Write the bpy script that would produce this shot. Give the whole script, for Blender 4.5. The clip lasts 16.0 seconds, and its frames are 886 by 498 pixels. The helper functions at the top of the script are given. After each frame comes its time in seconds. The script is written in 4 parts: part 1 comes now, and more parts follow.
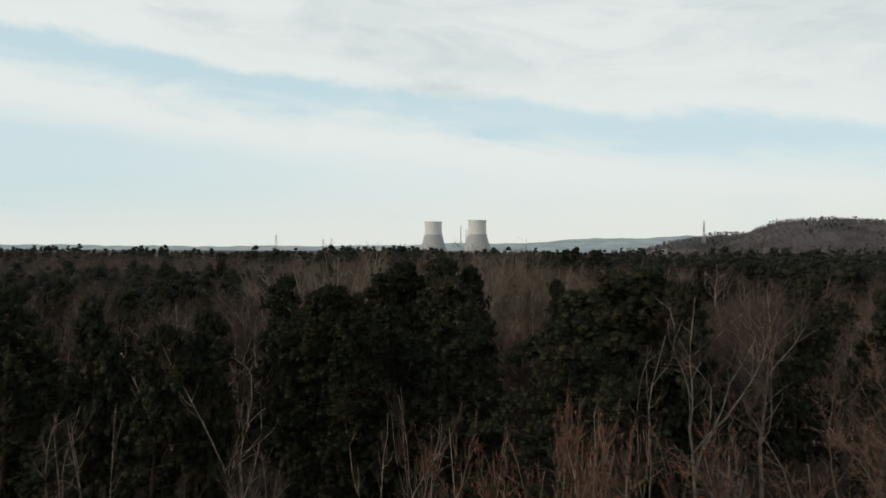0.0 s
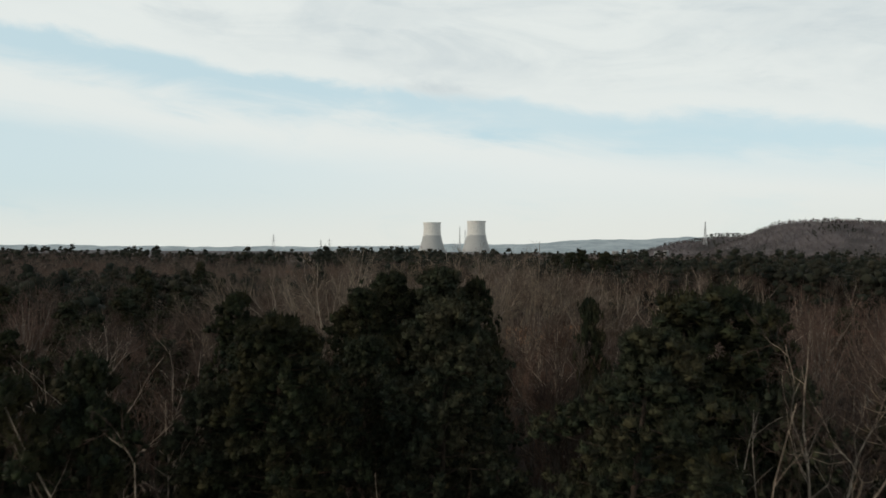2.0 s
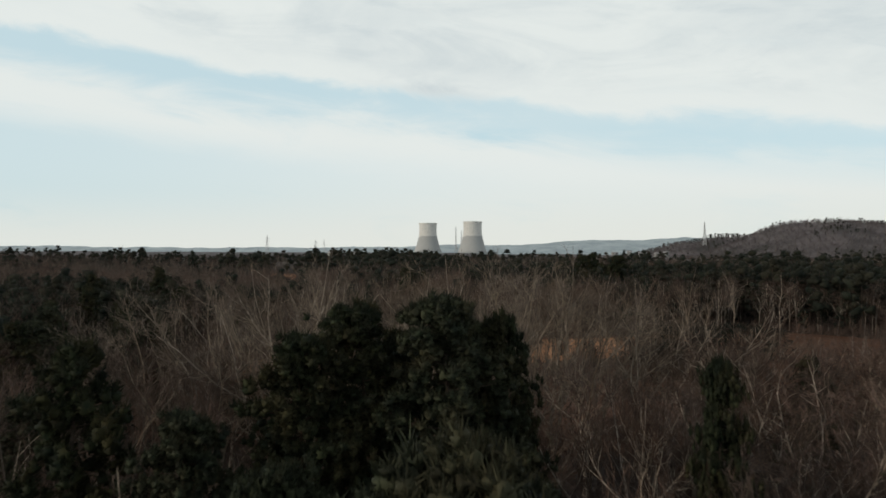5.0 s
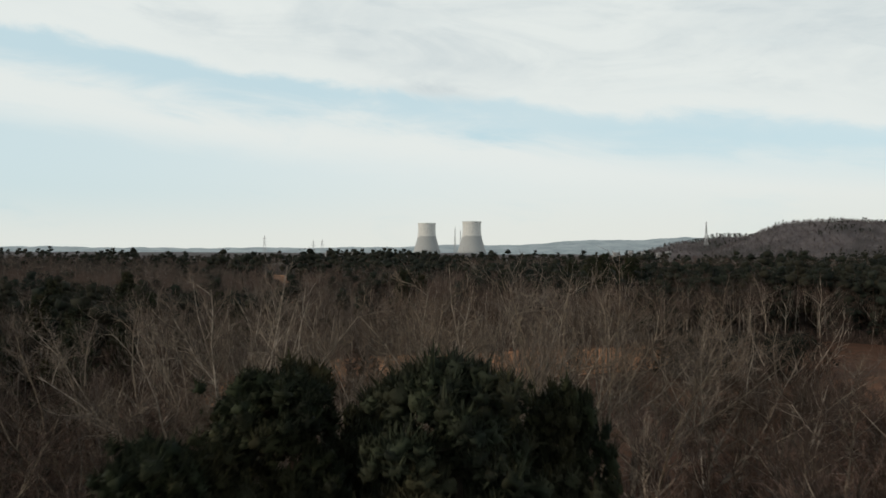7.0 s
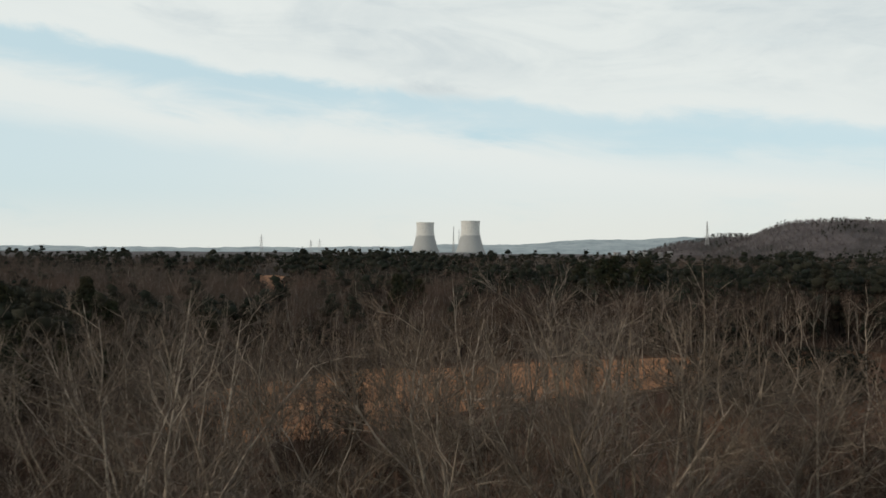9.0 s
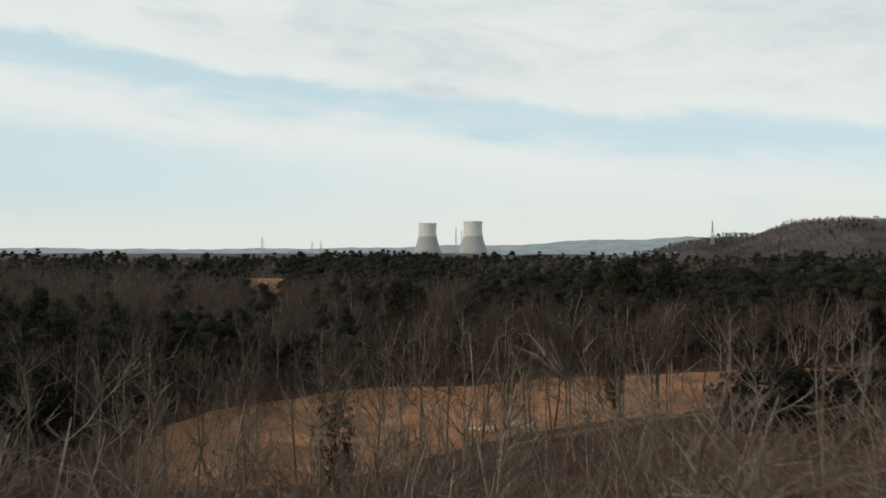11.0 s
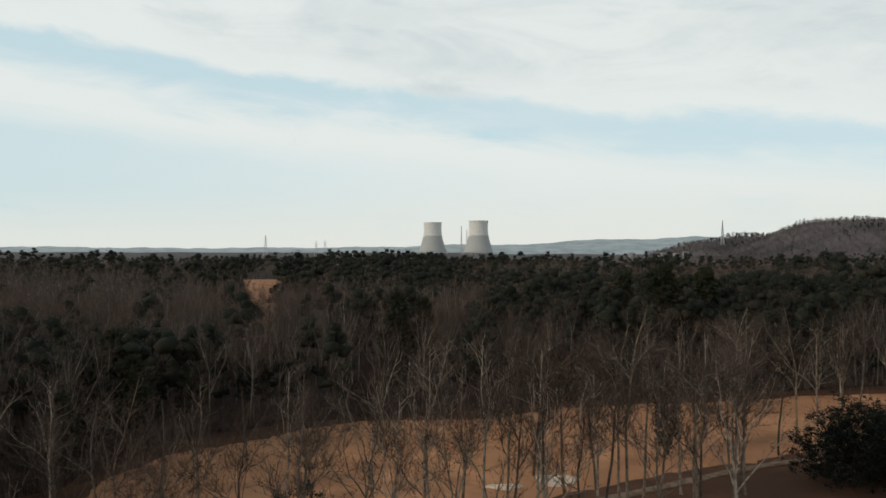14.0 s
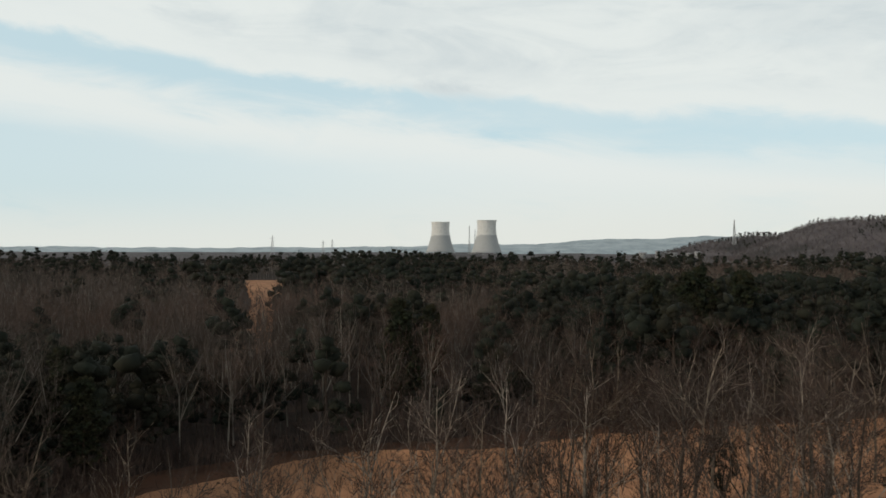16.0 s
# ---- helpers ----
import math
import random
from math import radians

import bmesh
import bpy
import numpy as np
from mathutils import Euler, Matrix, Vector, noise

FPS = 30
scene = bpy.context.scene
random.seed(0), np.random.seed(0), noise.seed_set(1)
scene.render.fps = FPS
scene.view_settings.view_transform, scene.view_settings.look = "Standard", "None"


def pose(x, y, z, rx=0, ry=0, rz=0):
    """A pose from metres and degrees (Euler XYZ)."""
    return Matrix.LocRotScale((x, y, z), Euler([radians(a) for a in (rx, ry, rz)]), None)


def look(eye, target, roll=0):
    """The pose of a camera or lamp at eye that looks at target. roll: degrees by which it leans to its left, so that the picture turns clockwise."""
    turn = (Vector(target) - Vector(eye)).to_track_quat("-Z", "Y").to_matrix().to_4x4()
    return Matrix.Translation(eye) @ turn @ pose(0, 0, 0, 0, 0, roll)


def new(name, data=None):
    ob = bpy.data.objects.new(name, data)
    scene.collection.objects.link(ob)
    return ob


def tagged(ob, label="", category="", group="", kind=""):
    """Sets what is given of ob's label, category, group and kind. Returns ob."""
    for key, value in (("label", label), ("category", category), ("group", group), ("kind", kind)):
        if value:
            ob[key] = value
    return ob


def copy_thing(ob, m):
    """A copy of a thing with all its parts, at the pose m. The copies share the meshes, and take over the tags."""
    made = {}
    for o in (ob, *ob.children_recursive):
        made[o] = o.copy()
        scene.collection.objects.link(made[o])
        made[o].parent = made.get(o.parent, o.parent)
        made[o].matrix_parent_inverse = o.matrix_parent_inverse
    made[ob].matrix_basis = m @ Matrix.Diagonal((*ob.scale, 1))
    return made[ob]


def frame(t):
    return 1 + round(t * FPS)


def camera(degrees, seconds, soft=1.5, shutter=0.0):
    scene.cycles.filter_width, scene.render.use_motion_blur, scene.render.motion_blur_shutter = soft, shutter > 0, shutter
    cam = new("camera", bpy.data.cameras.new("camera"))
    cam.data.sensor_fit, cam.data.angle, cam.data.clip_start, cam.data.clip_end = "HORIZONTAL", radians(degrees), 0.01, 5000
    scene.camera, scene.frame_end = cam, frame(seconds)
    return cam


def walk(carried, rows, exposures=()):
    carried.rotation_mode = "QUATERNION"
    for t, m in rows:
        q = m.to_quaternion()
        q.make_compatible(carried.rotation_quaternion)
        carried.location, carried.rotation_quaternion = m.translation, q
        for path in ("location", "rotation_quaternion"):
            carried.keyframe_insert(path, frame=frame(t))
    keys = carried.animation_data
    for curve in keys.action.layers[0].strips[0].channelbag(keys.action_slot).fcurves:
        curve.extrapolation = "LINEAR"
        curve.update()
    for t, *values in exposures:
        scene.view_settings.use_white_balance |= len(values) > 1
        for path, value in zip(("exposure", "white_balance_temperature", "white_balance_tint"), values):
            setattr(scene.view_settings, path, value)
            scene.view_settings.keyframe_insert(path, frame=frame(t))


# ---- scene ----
cam = camera(59.0, 16.0, soft=1.6, shutter=0.5)
PATH = [
    (0, (0.681, 0.369, 26.884), (0.677, 2.369, 26.877), 0.2),
    (0.5, (0.72, 5.377, 26.96), (0.716, 7.377, 26.954), 0.2),
    (1, (0.722, 10.34, 27.075), (0.719, 12.34, 27.07), 0.2),
    (1.5, (0.701, 15.335, 27.244), (0.699, 17.335, 27.238), 0.3),
    (2, (0.713, 20.294, 27.404), (0.712, 22.294, 27.399), 0.3),
    (2.5, (0.711, 25.165, 27.581), (0.712, 27.165, 27.575), 0.4),
    (3, (0.732, 29.991, 27.719), (0.735, 31.991, 27.714), 0.4),
    (3.5, (0.697, 34.983, 27.879), (0.7, 36.983, 27.873), 0.5),
    (4, (0.647, 40.016, 27.978), (0.652, 42.016, 27.974), 0.4),
    (6.5, (0.216, 65.993, 28.246), (0.227, 67.993, 28.243), 0.2),
    (7, (0.241, 70.967, 28.395), (0.253, 72.967, 28.392), 0.2),
    (7.5, (0.249, 75.916, 28.518), (0.262, 77.915, 28.516), 0.2),
    (8, (0.264, 80.867, 28.632), (0.279, 82.867, 28.629), 0.3),
    (10.5, (0.097, 105.165, 29.596), (0.112, 107.165, 29.591), 0.1),
    (11, (0.148, 110.127, 29.807), (0.158, 112.127, 29.804), 0.0),
    (11.5, (0.123, 115.007, 30.01), (0.13, 117.007, 30.006), 0.0),
    (12, (0.081, 119.765, 30.178), (0.085, 121.764, 30.174), 0.1),
    (12.5, (-0.048, 124.484, 30.294), (-0.044, 126.484, 30.289), 0.1),
    (13, (-0.18, 129.197, 30.407), (-0.175, 131.197, 30.404), 0.1),
    (13.5, (-0.319, 133.998, 30.565), (-0.316, 135.998, 30.561), 0.1),
    (14, (-0.437, 138.874, 30.716), (-0.44, 140.874, 30.711), 0.1),
    (14.5, (-0.555, 143.736, 30.826), (-0.564, 145.736, 30.821), 0.2),
    (15, (-0.662, 148.615, 30.923), (-0.676, 150.614, 30.917), 0.2),
    (15.5, (-0.67, 153.545, 31.008), (-0.689, 155.545, 31.003), 0.1),
    (16, (-0.743, 158.358, 31.001), (-0.766, 160.358, 30.995), 0.1),
]
walk(cam, [(t, look(eye, target, roll)) for t, eye, target, roll in PATH])

# ---------------------------------------------------------------- world and sun
SUN_ELEVATION, SUN_AZIMUTH = radians(20), radians(-115)  # azimuth clockwise from +y

world = bpy.data.worlds.new("world")
scene.world = world
world.use_nodes = True


class Nodes:
    """A small wrapper to write node trees in few words."""

    def __init__(self, tree):
        self.tree = tree
        tree.nodes.clear()

    def put(self, kind, sockets=()):
        n = self.tree.nodes.new(kind)
        for k, v in dict(sockets).items():
            if isinstance(v, bpy.types.NodeSocket):
                self.tree.links.new(v, n.inputs[k])
            else:
                n.inputs[k].default_value = v
        return n

    def math(self, op, a, b=0.0, c=0.0, clamp=False):
        n = self.put("ShaderNodeMath", {0: a, 1: b, 2: c})
        n.operation, n.use_clamp = op, clamp
        return n.outputs[0]

    def mix(self, fac, a, b, blend="MIX"):
        n = self.put("ShaderNodeMix", {0: fac, 6: a, 7: b})
        n.data_type, n.blend_type = "RGBA", blend
        return n.outputs[2]

    def noise(self, vector, scale, detail=4.0, rough=0.55, distortion=0.0):
        return self.put("ShaderNodeTexNoise", {"Vector": vector, "Scale": scale, "Detail": detail, "Roughness": rough, "Distortion": distortion}).outputs[0]

    def ramp(self, value, lo, hi, a=0.0, b=1.0):
        n = self.put("ShaderNodeMapRange", {0: value, 1: lo, 2: hi, 3: a, 4: b})
        n.interpolation_type = "SMOOTHSTEP"
        return n.outputs[0]


def build_world():
    n = Nodes(world.node_tree)
    sky = n.put("ShaderNodeTexSky")
    sky.sky_type, sky.sun_disc, sky.sun_elevation, sky.sun_rotation = "NISHITA", False, SUN_ELEVATION, SUN_AZIMUTH
    sky.air_density, sky.dust_density, sky.ozone_density, sky.altitude = 1.0, 1.2, 1.0, 200
    way = n.put("ShaderNodeTexCoord").outputs["Generated"]
    xyz = n.put("ShaderNodeSeparateXYZ", {0: way})
    x, y, z = xyz.outputs
    az = n.math("ARCTAN2", x, y)
    el = n.math("ARCSINE", z)
    # clouds lie in long bands that sink towards the east
    lean = n.math("ADD", el, n.math("MULTIPLY", az, 0.10))
    flat = n.put("ShaderNodeCombineXYZ", {0: az, 1: n.math("MULTIPLY", lean, 2.4), 2: 0.0}).outputs[0]
    thin = n.put("ShaderNodeCombineXYZ", {0: az, 1: n.math("MULTIPLY", lean, 4.2), 2: 3.0}).outputs[0]
    puffs = n.math("SUBTRACT", n.noise(flat, 7.0, 7.0, 0.6, 0.4), 0.5)
    wisps = n.math("SUBTRACT", n.noise(thin, 4.5, 7.0, 0.62, 0.6), 0.5)
    above = n.math("ADD", n.math("SUBTRACT", lean, 0.190), n.math("MULTIPLY", puffs, 0.055))
    below = n.math("ADD", n.math("SUBTRACT", lean, 0.148), n.math("MULTIPLY", wisps, 0.11))
    # one clear streak under the edge of the cloud deck, and a veil of paler blue low in the west
    clear = n.math("MULTIPLY", n.ramp(above, -0.007, 0.010, 1.0, 0.0), n.ramp(below, -0.022, 0.026, 0.0, 1.0))
    clear = n.math("MULTIPLY", clear, n.ramp(az, -0.2, 0.5, 0.7, 0.42))
    veil = n.math("MULTIPLY", n.ramp(n.math("ADD", lean, n.math("MULTIPLY", wisps, 0.05)), 0.075, 0.122, 1.0, 0.0), n.ramp(el, 0.0, 0.075, 0.12, 1.0))
    veil = n.math("MULTIPLY", veil, n.ramp(az, -0.6, 0.2, 0.55, 0.08))
    east = n.math("MULTIPLY", n.ramp(az, 0.1, 0.3), n.math("MULTIPLY", n.ramp(lean, 0.11, 0.14), n.ramp(above, -0.02, 0.01, 0.22, 0.0)))
    blue = n.math("ADD", clear, n.math("ADD", veil, east), clamp=True)
    blue = n.math("ADD", blue, n.math("MULTIPLY", n.ramp(wisps, 0.06, 0.24, 0.0, 0.14), n.ramp(above, -0.01, 0.03, 1.0, 0.3)), clamp=True)
    grey = n.ramp(n.noise(flat, 3.1, 6.0, 0.6, 0.5), 0.40, 0.66)
    folds = n.ramp(n.noise(thin, 3.6, 7.0, 0.6, 0.8), 0.46, 0.68)
    deck = n.ramp(above, 0.004, 0.055)
    shade = n.math("MULTIPLY", n.math("ADD", n.math("MULTIPLY", grey, 0.6), n.math("MULTIPLY", folds, 0.5)), deck, clamp=True)
    # a darker fold in the edge of the deck over the towers
    fx = n.math("DIVIDE", n.math("ADD", az, 0.0), 0.07)
    fy = n.math("DIVIDE", n.math("SUBTRACT", lean, 0.199), 0.012)
    fold = n.math("EXPONENT", n.math("MULTIPLY", n.math("ADD", n.math("MULTIPLY", fx, fx), n.math("MULTIPLY", fy, fy)), -1.0))
    shade = n.math("ADD", shade, n.math("MULTIPLY", n.math("MULTIPLY", fold, n.ramp(puffs, -0.15, 0.12)), 0.95), clamp=True)
    cloud = n.mix(shade, (7.75, 8.2, 8.0, 1), (5.9, 6.6, 6.8, 1))
    # an unseen grey deck is added overhead, to dim the light on the woods
    cloud = n.mix(n.ramp(el, 0.36, 0.75), cloud, (2.0, 2.2, 2.3, 1))
    cloud = n.mix(n.ramp(el, 0.0, 0.11, 0.8, 0.0), cloud, (7.6, 7.75, 7.15, 1))
    open_sky = n.mix(0.8, sky.outputs[0], (5.0, 7.3, 8.2, 1))
    colour = n.mix(n.math("MULTIPLY", blue, n.ramp(el, 0.36, 0.6, 1.0, 0.2)), cloud, open_sky)
    back = n.put("ShaderNodeBackground", {0: colour, 1: 0.1})
    n.put("ShaderNodeOutputWorld", {0: back.outputs[0]})


build_world()

sun = new("sun", bpy.data.lights.new("sun", "SUN"))
sun.data.energy, sun.data.angle, sun.data.color = 1.35, radians(3), (1.0, 0.84, 0.66)
sun_way = Vector((math.sin(SUN_AZIMUTH) * math.cos(SUN_ELEVATION), math.cos(SUN_AZIMUTH) * math.cos(SUN_ELEVATION), math.sin(SUN_ELEVATION)))
sun.matrix_world = look(sun_way * 300, (0, 0, 0))
scene.view_settings.exposure = 0.0


# ---------------------------------------------------------------- materials
def surface(name, a, b, scale, rough=0.9, bump=0.0, bump_scale=20.0, per_object=0.0, per_island=0.0, patch=None, patch_scale=0.02, coords="Object"):
    """Two colours blended by noise of that scale, varied by object or piece, and wide patches of a third colour."""
    m = bpy.data.materials.new(name)
    m.use_nodes = True
    n = Nodes(m.node_tree)
    if coords == "World":
        at = n.put("ShaderNodeNewGeometry").outputs["Position"]
    else:
        at = n.put("ShaderNodeTexCoord").outputs["Object"]
    colour = n.mix(n.ramp(n.noise(at, scale, 5.0, 0.6), 0.32, 0.68), (*a, 1), (*b, 1))
    if patch:
        where = n.put("ShaderNodeNewGeometry").outputs["Position"]
        colour = n.mix(n.ramp(n.noise(where, patch_scale, 3.0, 0.55), 0.42, 0.66), colour, (*patch, 1))
    if per_object:
        rnd = n.put("ShaderNodeObjectInfo").outputs["Random"]
        value = n.put("ShaderNodeMapRange", {0: rnd, 1: 0.0, 2: 1.0, 3: 1 - per_object, 4: 1 + per_object}).outputs[0]
        colour = n.put("ShaderNodeHueSaturation", {"Value": value, "Color": colour, "Saturation": n.math("MULTIPLY_ADD", rnd, -0.35, 1.15)}).outputs[0]
    if per_island:
        rnd = n.put("ShaderNodeNewGeometry").outputs["Random Per Island"]
        value = n.put("ShaderNodeMapRange", {0: rnd, 1: 0.0, 2: 1.0, 3: 1 - per_island, 4: 1 + per_island}).outputs[0]
        colour = n.put("ShaderNodeHueSaturation", {"Value": value, "Color": colour}).outputs[0]
    sockets = {"Base Color": colour, "Roughness": rough, "Specular IOR Level": 0.2}
    if bump:
        h = n.noise(at, bump_scale, 6.0, 0.65)
        sockets["Normal"] = n.put("ShaderNodeBump", {"Height": h, "Strength": bump, "Distance": 0.1}).outputs[0]
    b_ = n.put("ShaderNodeBsdfPrincipled", sockets)
    n.put("ShaderNodeOutputMaterial", {0: b_.outputs[0]})
    return m


BARK = surface("grey_bark", (0.15, 0.126, 0.102), (0.07, 0.057, 0.047), 3.0, bump=0.5, bump_scale=14, per_object=0.35)
PALE_BARK = surface("pale_bark", (0.38, 0.31, 0.24), (0.16, 0.128, 0.10), 1.6, bump=0.4, bump_scale=10, per_object=0.35)
TWIG = surface("bare_twigs", (0.092, 0.063, 0.050), (0.050, 0.034, 0.028), 0.5, per_object=0.3, per_island=0.35)
PALE_TWIG = surface("pale_tan_twigs", (0.20, 0.155, 0.118), (0.115, 0.088, 0.069), 0.5, per_object=0.2, per_island=0.35)
RED_TWIG = surface("red_brown_twigs", (0.195, 0.128, 0.100), (0.105, 0.067, 0.052), 0.5, per_object=0.2, per_island=0.35)
DRY_LEAF = surface("dry_beech_leaves", (0.15, 0.06, 0.035), (0.08, 0.035, 0.022), 0.7, per_object=0.2, per_island=0.45)
PINE_BARK = surface("pine_bark", (0.075, 0.052, 0.038), (0.035, 0.027, 0.021), 4.0, bump=0.6, bump_scale=12, per_object=0.2)
NEEDLES = surface("pine_needles", (0.028, 0.034, 0.016), (0.010, 0.015, 0.009), 0.9, rough=0.8, per_object=0.25, per_island=0.5, patch=(0.034, 0.031, 0.014), patch_scale=0.35)
HOLLY = surface("evergreen_leaves", (0.013, 0.016, 0.009), (0.007, 0.010, 0.006), 0.6, rough=0.6, per_object=0.15, per_island=0.5)
FAR_TWIG = surface("far_bare_woods", (0.108, 0.084, 0.070), (0.052, 0.041, 0.035), 0.04, per_island=0.3, patch=(0.10, 0.064, 0.051), patch_scale=0.018)
FAR_PINE = surface("far_pine_needles", (0.022, 0.026, 0.018), (0.010, 0.014, 0.011), 0.06, per_island=0.25, patch=(0.028, 0.027, 0.018), patch_scale=0.07)
FAR_BARK = surface("far_trunks", (0.27, 0.24, 0.20), (0.10, 0.085, 0.073), 0.2, per_island=0.5)
LITTER = surface("leaf_litter", (0.05, 0.033, 0.024), (0.025, 0.018, 0.015), 0.35, bump=0.6, bump_scale=2.5, patch=(0.035, 0.024, 0.019), patch_scale=0.03, coords="World")
# the rough's colours are darkened for the shade before the thicket
ROUGH = surface("dormant_rough_grass", (0.15, 0.070, 0.039), (0.075, 0.038, 0.024), 0.16, bump=0.7, bump_scale=3.0, patch=(0.10, 0.05, 0.031), patch_scale=0.06, coords="World")
# mottled grass, its darker patches partly standing in for tree shadows
FAIRWAY = surface("dormant_fairway_grass", (0.60, 0.31, 0.165), (0.33, 0.162, 0.085), 0.11, bump=0.6, bump_scale=3.0, patch=(0.45, 0.225, 0.118), patch_scale=0.035, coords="World")
DULL_FAIRWAY = surface("thin_worn_grass", (0.19, 0.093, 0.051), (0.12, 0.057, 0.033), 0.12, bump=0.5, bump_scale=4.0, patch=(0.13, 0.066, 0.04), patch_scale=0.07, coords="World")
PATH_STONE = surface("worn_cart_path", (0.28, 0.20, 0.14), (0.15, 0.105, 0.075), 0.8, bump=0.3, bump_scale=9, coords="World")
SAND = surface("bunker_sand", (0.78, 0.66, 0.54), (0.60, 0.49, 0.38), 0.9, bump=0.4, bump_scale=6, coords="World")
STEEL = surface("galvanised_steel", (0.50, 0.51, 0.52), (0.38, 0.39, 0.40), 1.0, rough=0.6)
WALL = surface("pale_cladding", (0.42, 0.42, 0.41), (0.3, 0.3, 0.3), 0.2, per_object=0.3)
ROOF = surface("grey_roof", (0.30, 0.30, 0.31), (0.2, 0.2, 0.21), 0.3, per_object=0.3)
DARK = surface("dark_opening", (0.03, 0.03, 0.035), (0.02, 0.02, 0.025), 1.0, rough=0.4)
# haze over the hill is mixed into these greyish mauve colours
HILL = surface("wooded_hill", (0.155, 0.135, 0.140), (0.10, 0.09, 0.096), 0.03, bump=1.0, bump_scale=0.2, patch=(0.07, 0.066, 0.066), patch_scale=0.012, coords="World")


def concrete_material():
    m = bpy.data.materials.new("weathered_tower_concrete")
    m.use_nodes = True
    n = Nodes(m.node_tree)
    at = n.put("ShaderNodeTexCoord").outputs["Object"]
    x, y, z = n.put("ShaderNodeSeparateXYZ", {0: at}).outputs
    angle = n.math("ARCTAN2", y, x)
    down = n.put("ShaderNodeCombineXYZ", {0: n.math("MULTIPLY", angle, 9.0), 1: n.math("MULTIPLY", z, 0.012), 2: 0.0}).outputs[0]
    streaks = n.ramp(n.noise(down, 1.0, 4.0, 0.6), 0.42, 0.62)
    # the dark lower part is shade painted in, with a ragged edge
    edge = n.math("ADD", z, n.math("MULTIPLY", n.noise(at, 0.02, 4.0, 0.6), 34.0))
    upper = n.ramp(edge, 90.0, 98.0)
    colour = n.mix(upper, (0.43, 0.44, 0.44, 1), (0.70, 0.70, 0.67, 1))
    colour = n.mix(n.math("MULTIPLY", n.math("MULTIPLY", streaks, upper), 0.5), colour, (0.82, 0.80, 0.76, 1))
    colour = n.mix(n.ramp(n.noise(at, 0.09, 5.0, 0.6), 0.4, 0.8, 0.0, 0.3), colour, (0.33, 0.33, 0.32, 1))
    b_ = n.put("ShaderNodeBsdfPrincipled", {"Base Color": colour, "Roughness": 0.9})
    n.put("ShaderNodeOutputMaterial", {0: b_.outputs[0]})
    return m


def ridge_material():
    """The farthest ridges: a plain backdrop, distance haze painted in bluish and glowing a little."""
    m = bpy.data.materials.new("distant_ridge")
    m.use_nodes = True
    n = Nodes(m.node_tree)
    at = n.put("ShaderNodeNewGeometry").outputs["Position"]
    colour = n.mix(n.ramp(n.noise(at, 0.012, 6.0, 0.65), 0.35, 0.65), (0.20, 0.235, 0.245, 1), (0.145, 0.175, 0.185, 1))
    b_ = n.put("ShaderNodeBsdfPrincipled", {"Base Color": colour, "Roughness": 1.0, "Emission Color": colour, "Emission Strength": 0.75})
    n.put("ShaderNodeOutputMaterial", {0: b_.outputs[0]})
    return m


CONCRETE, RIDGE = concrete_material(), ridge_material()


# ---------------------------------------------------------------- mesh tools
class Geo:
    """Triangles gathered as arrays."""

    def __init__(self):
        self.v, self.f, self.count = [], [], 0

    def add(self, v, f):
        self.v.append(np.asarray(v, float))
        self.f.append(np.asarray(f, int) + self.count)
        self.count += len(v)

    def arrays(self):
        return np.concatenate(self.v), np.concatenate(self.f)

    def tube(self, pts, radii, sides, cap=False):
        pts, radii = np.asarray(pts, float), np.asarray(radii, float)
        k = len(pts)
        d = np.gradient(pts, axis=0)
        d /= np.linalg.norm(d, axis=1)[:, None] + 1e-9
        ref = np.where(np.abs(d[:, 2:3]) > 0.9, [[1.0, 0, 0]], [[0, 0, 1.0]])
        a = np.cross(d, ref)
        a /= np.linalg.norm(a, axis=1)[:, None] + 1e-9
        b = np.cross(d, a)
        th = np.arange(sides) * 2 * np.pi / sides
        ring = pts[:, None] + radii[:, None, None] * (np.cos(th)[None, :, None] * a[:, None] + np.sin(th)[None, :, None] * b[:, None])
        i = np.arange(k - 1)[:, None] * sides
        j = np.arange(sides)[None]
        j2 = (j + 1) % sides
        p, q, r, s = i + j, i + j2, i + sides + j2, i + sides + j
        f = np.concatenate([np.stack([p, q, r], -1).reshape(-1, 3), np.stack([p, r, s], -1).reshape(-1, 3)])
        v = ring.reshape(-1, 3)
        if cap:
            v = np.concatenate([v, pts[-1:], pts[:1]])
            top = (k - 1) * sides
            f = np.concatenate([f, [[top + t, top + (t + 1) % sides, k * sides] for t in range(sides)],
                                [[(t + 1) % sides, t, k * sides + 1] for t in range(sides)]])
        self.add(v, f)

    def blades(self, base, tip, width, rng):
        """Thin triangles from base to tip."""
        base, tip = np.asarray(base, float), np.asarray(tip, float)
        side = np.cross(tip - base, rng.normal(size=base.shape))
        side /= np.linalg.norm(side, axis=1)[:, None] + 1e-9
        w = np.asarray(width, float).reshape(-1, 1) * 0.5
        v = np.stack([base - side * w, base + side * w, tip], 1).reshape(-1, 3)
        self.add(v, np.arange(len(v)).reshape(-1, 3))


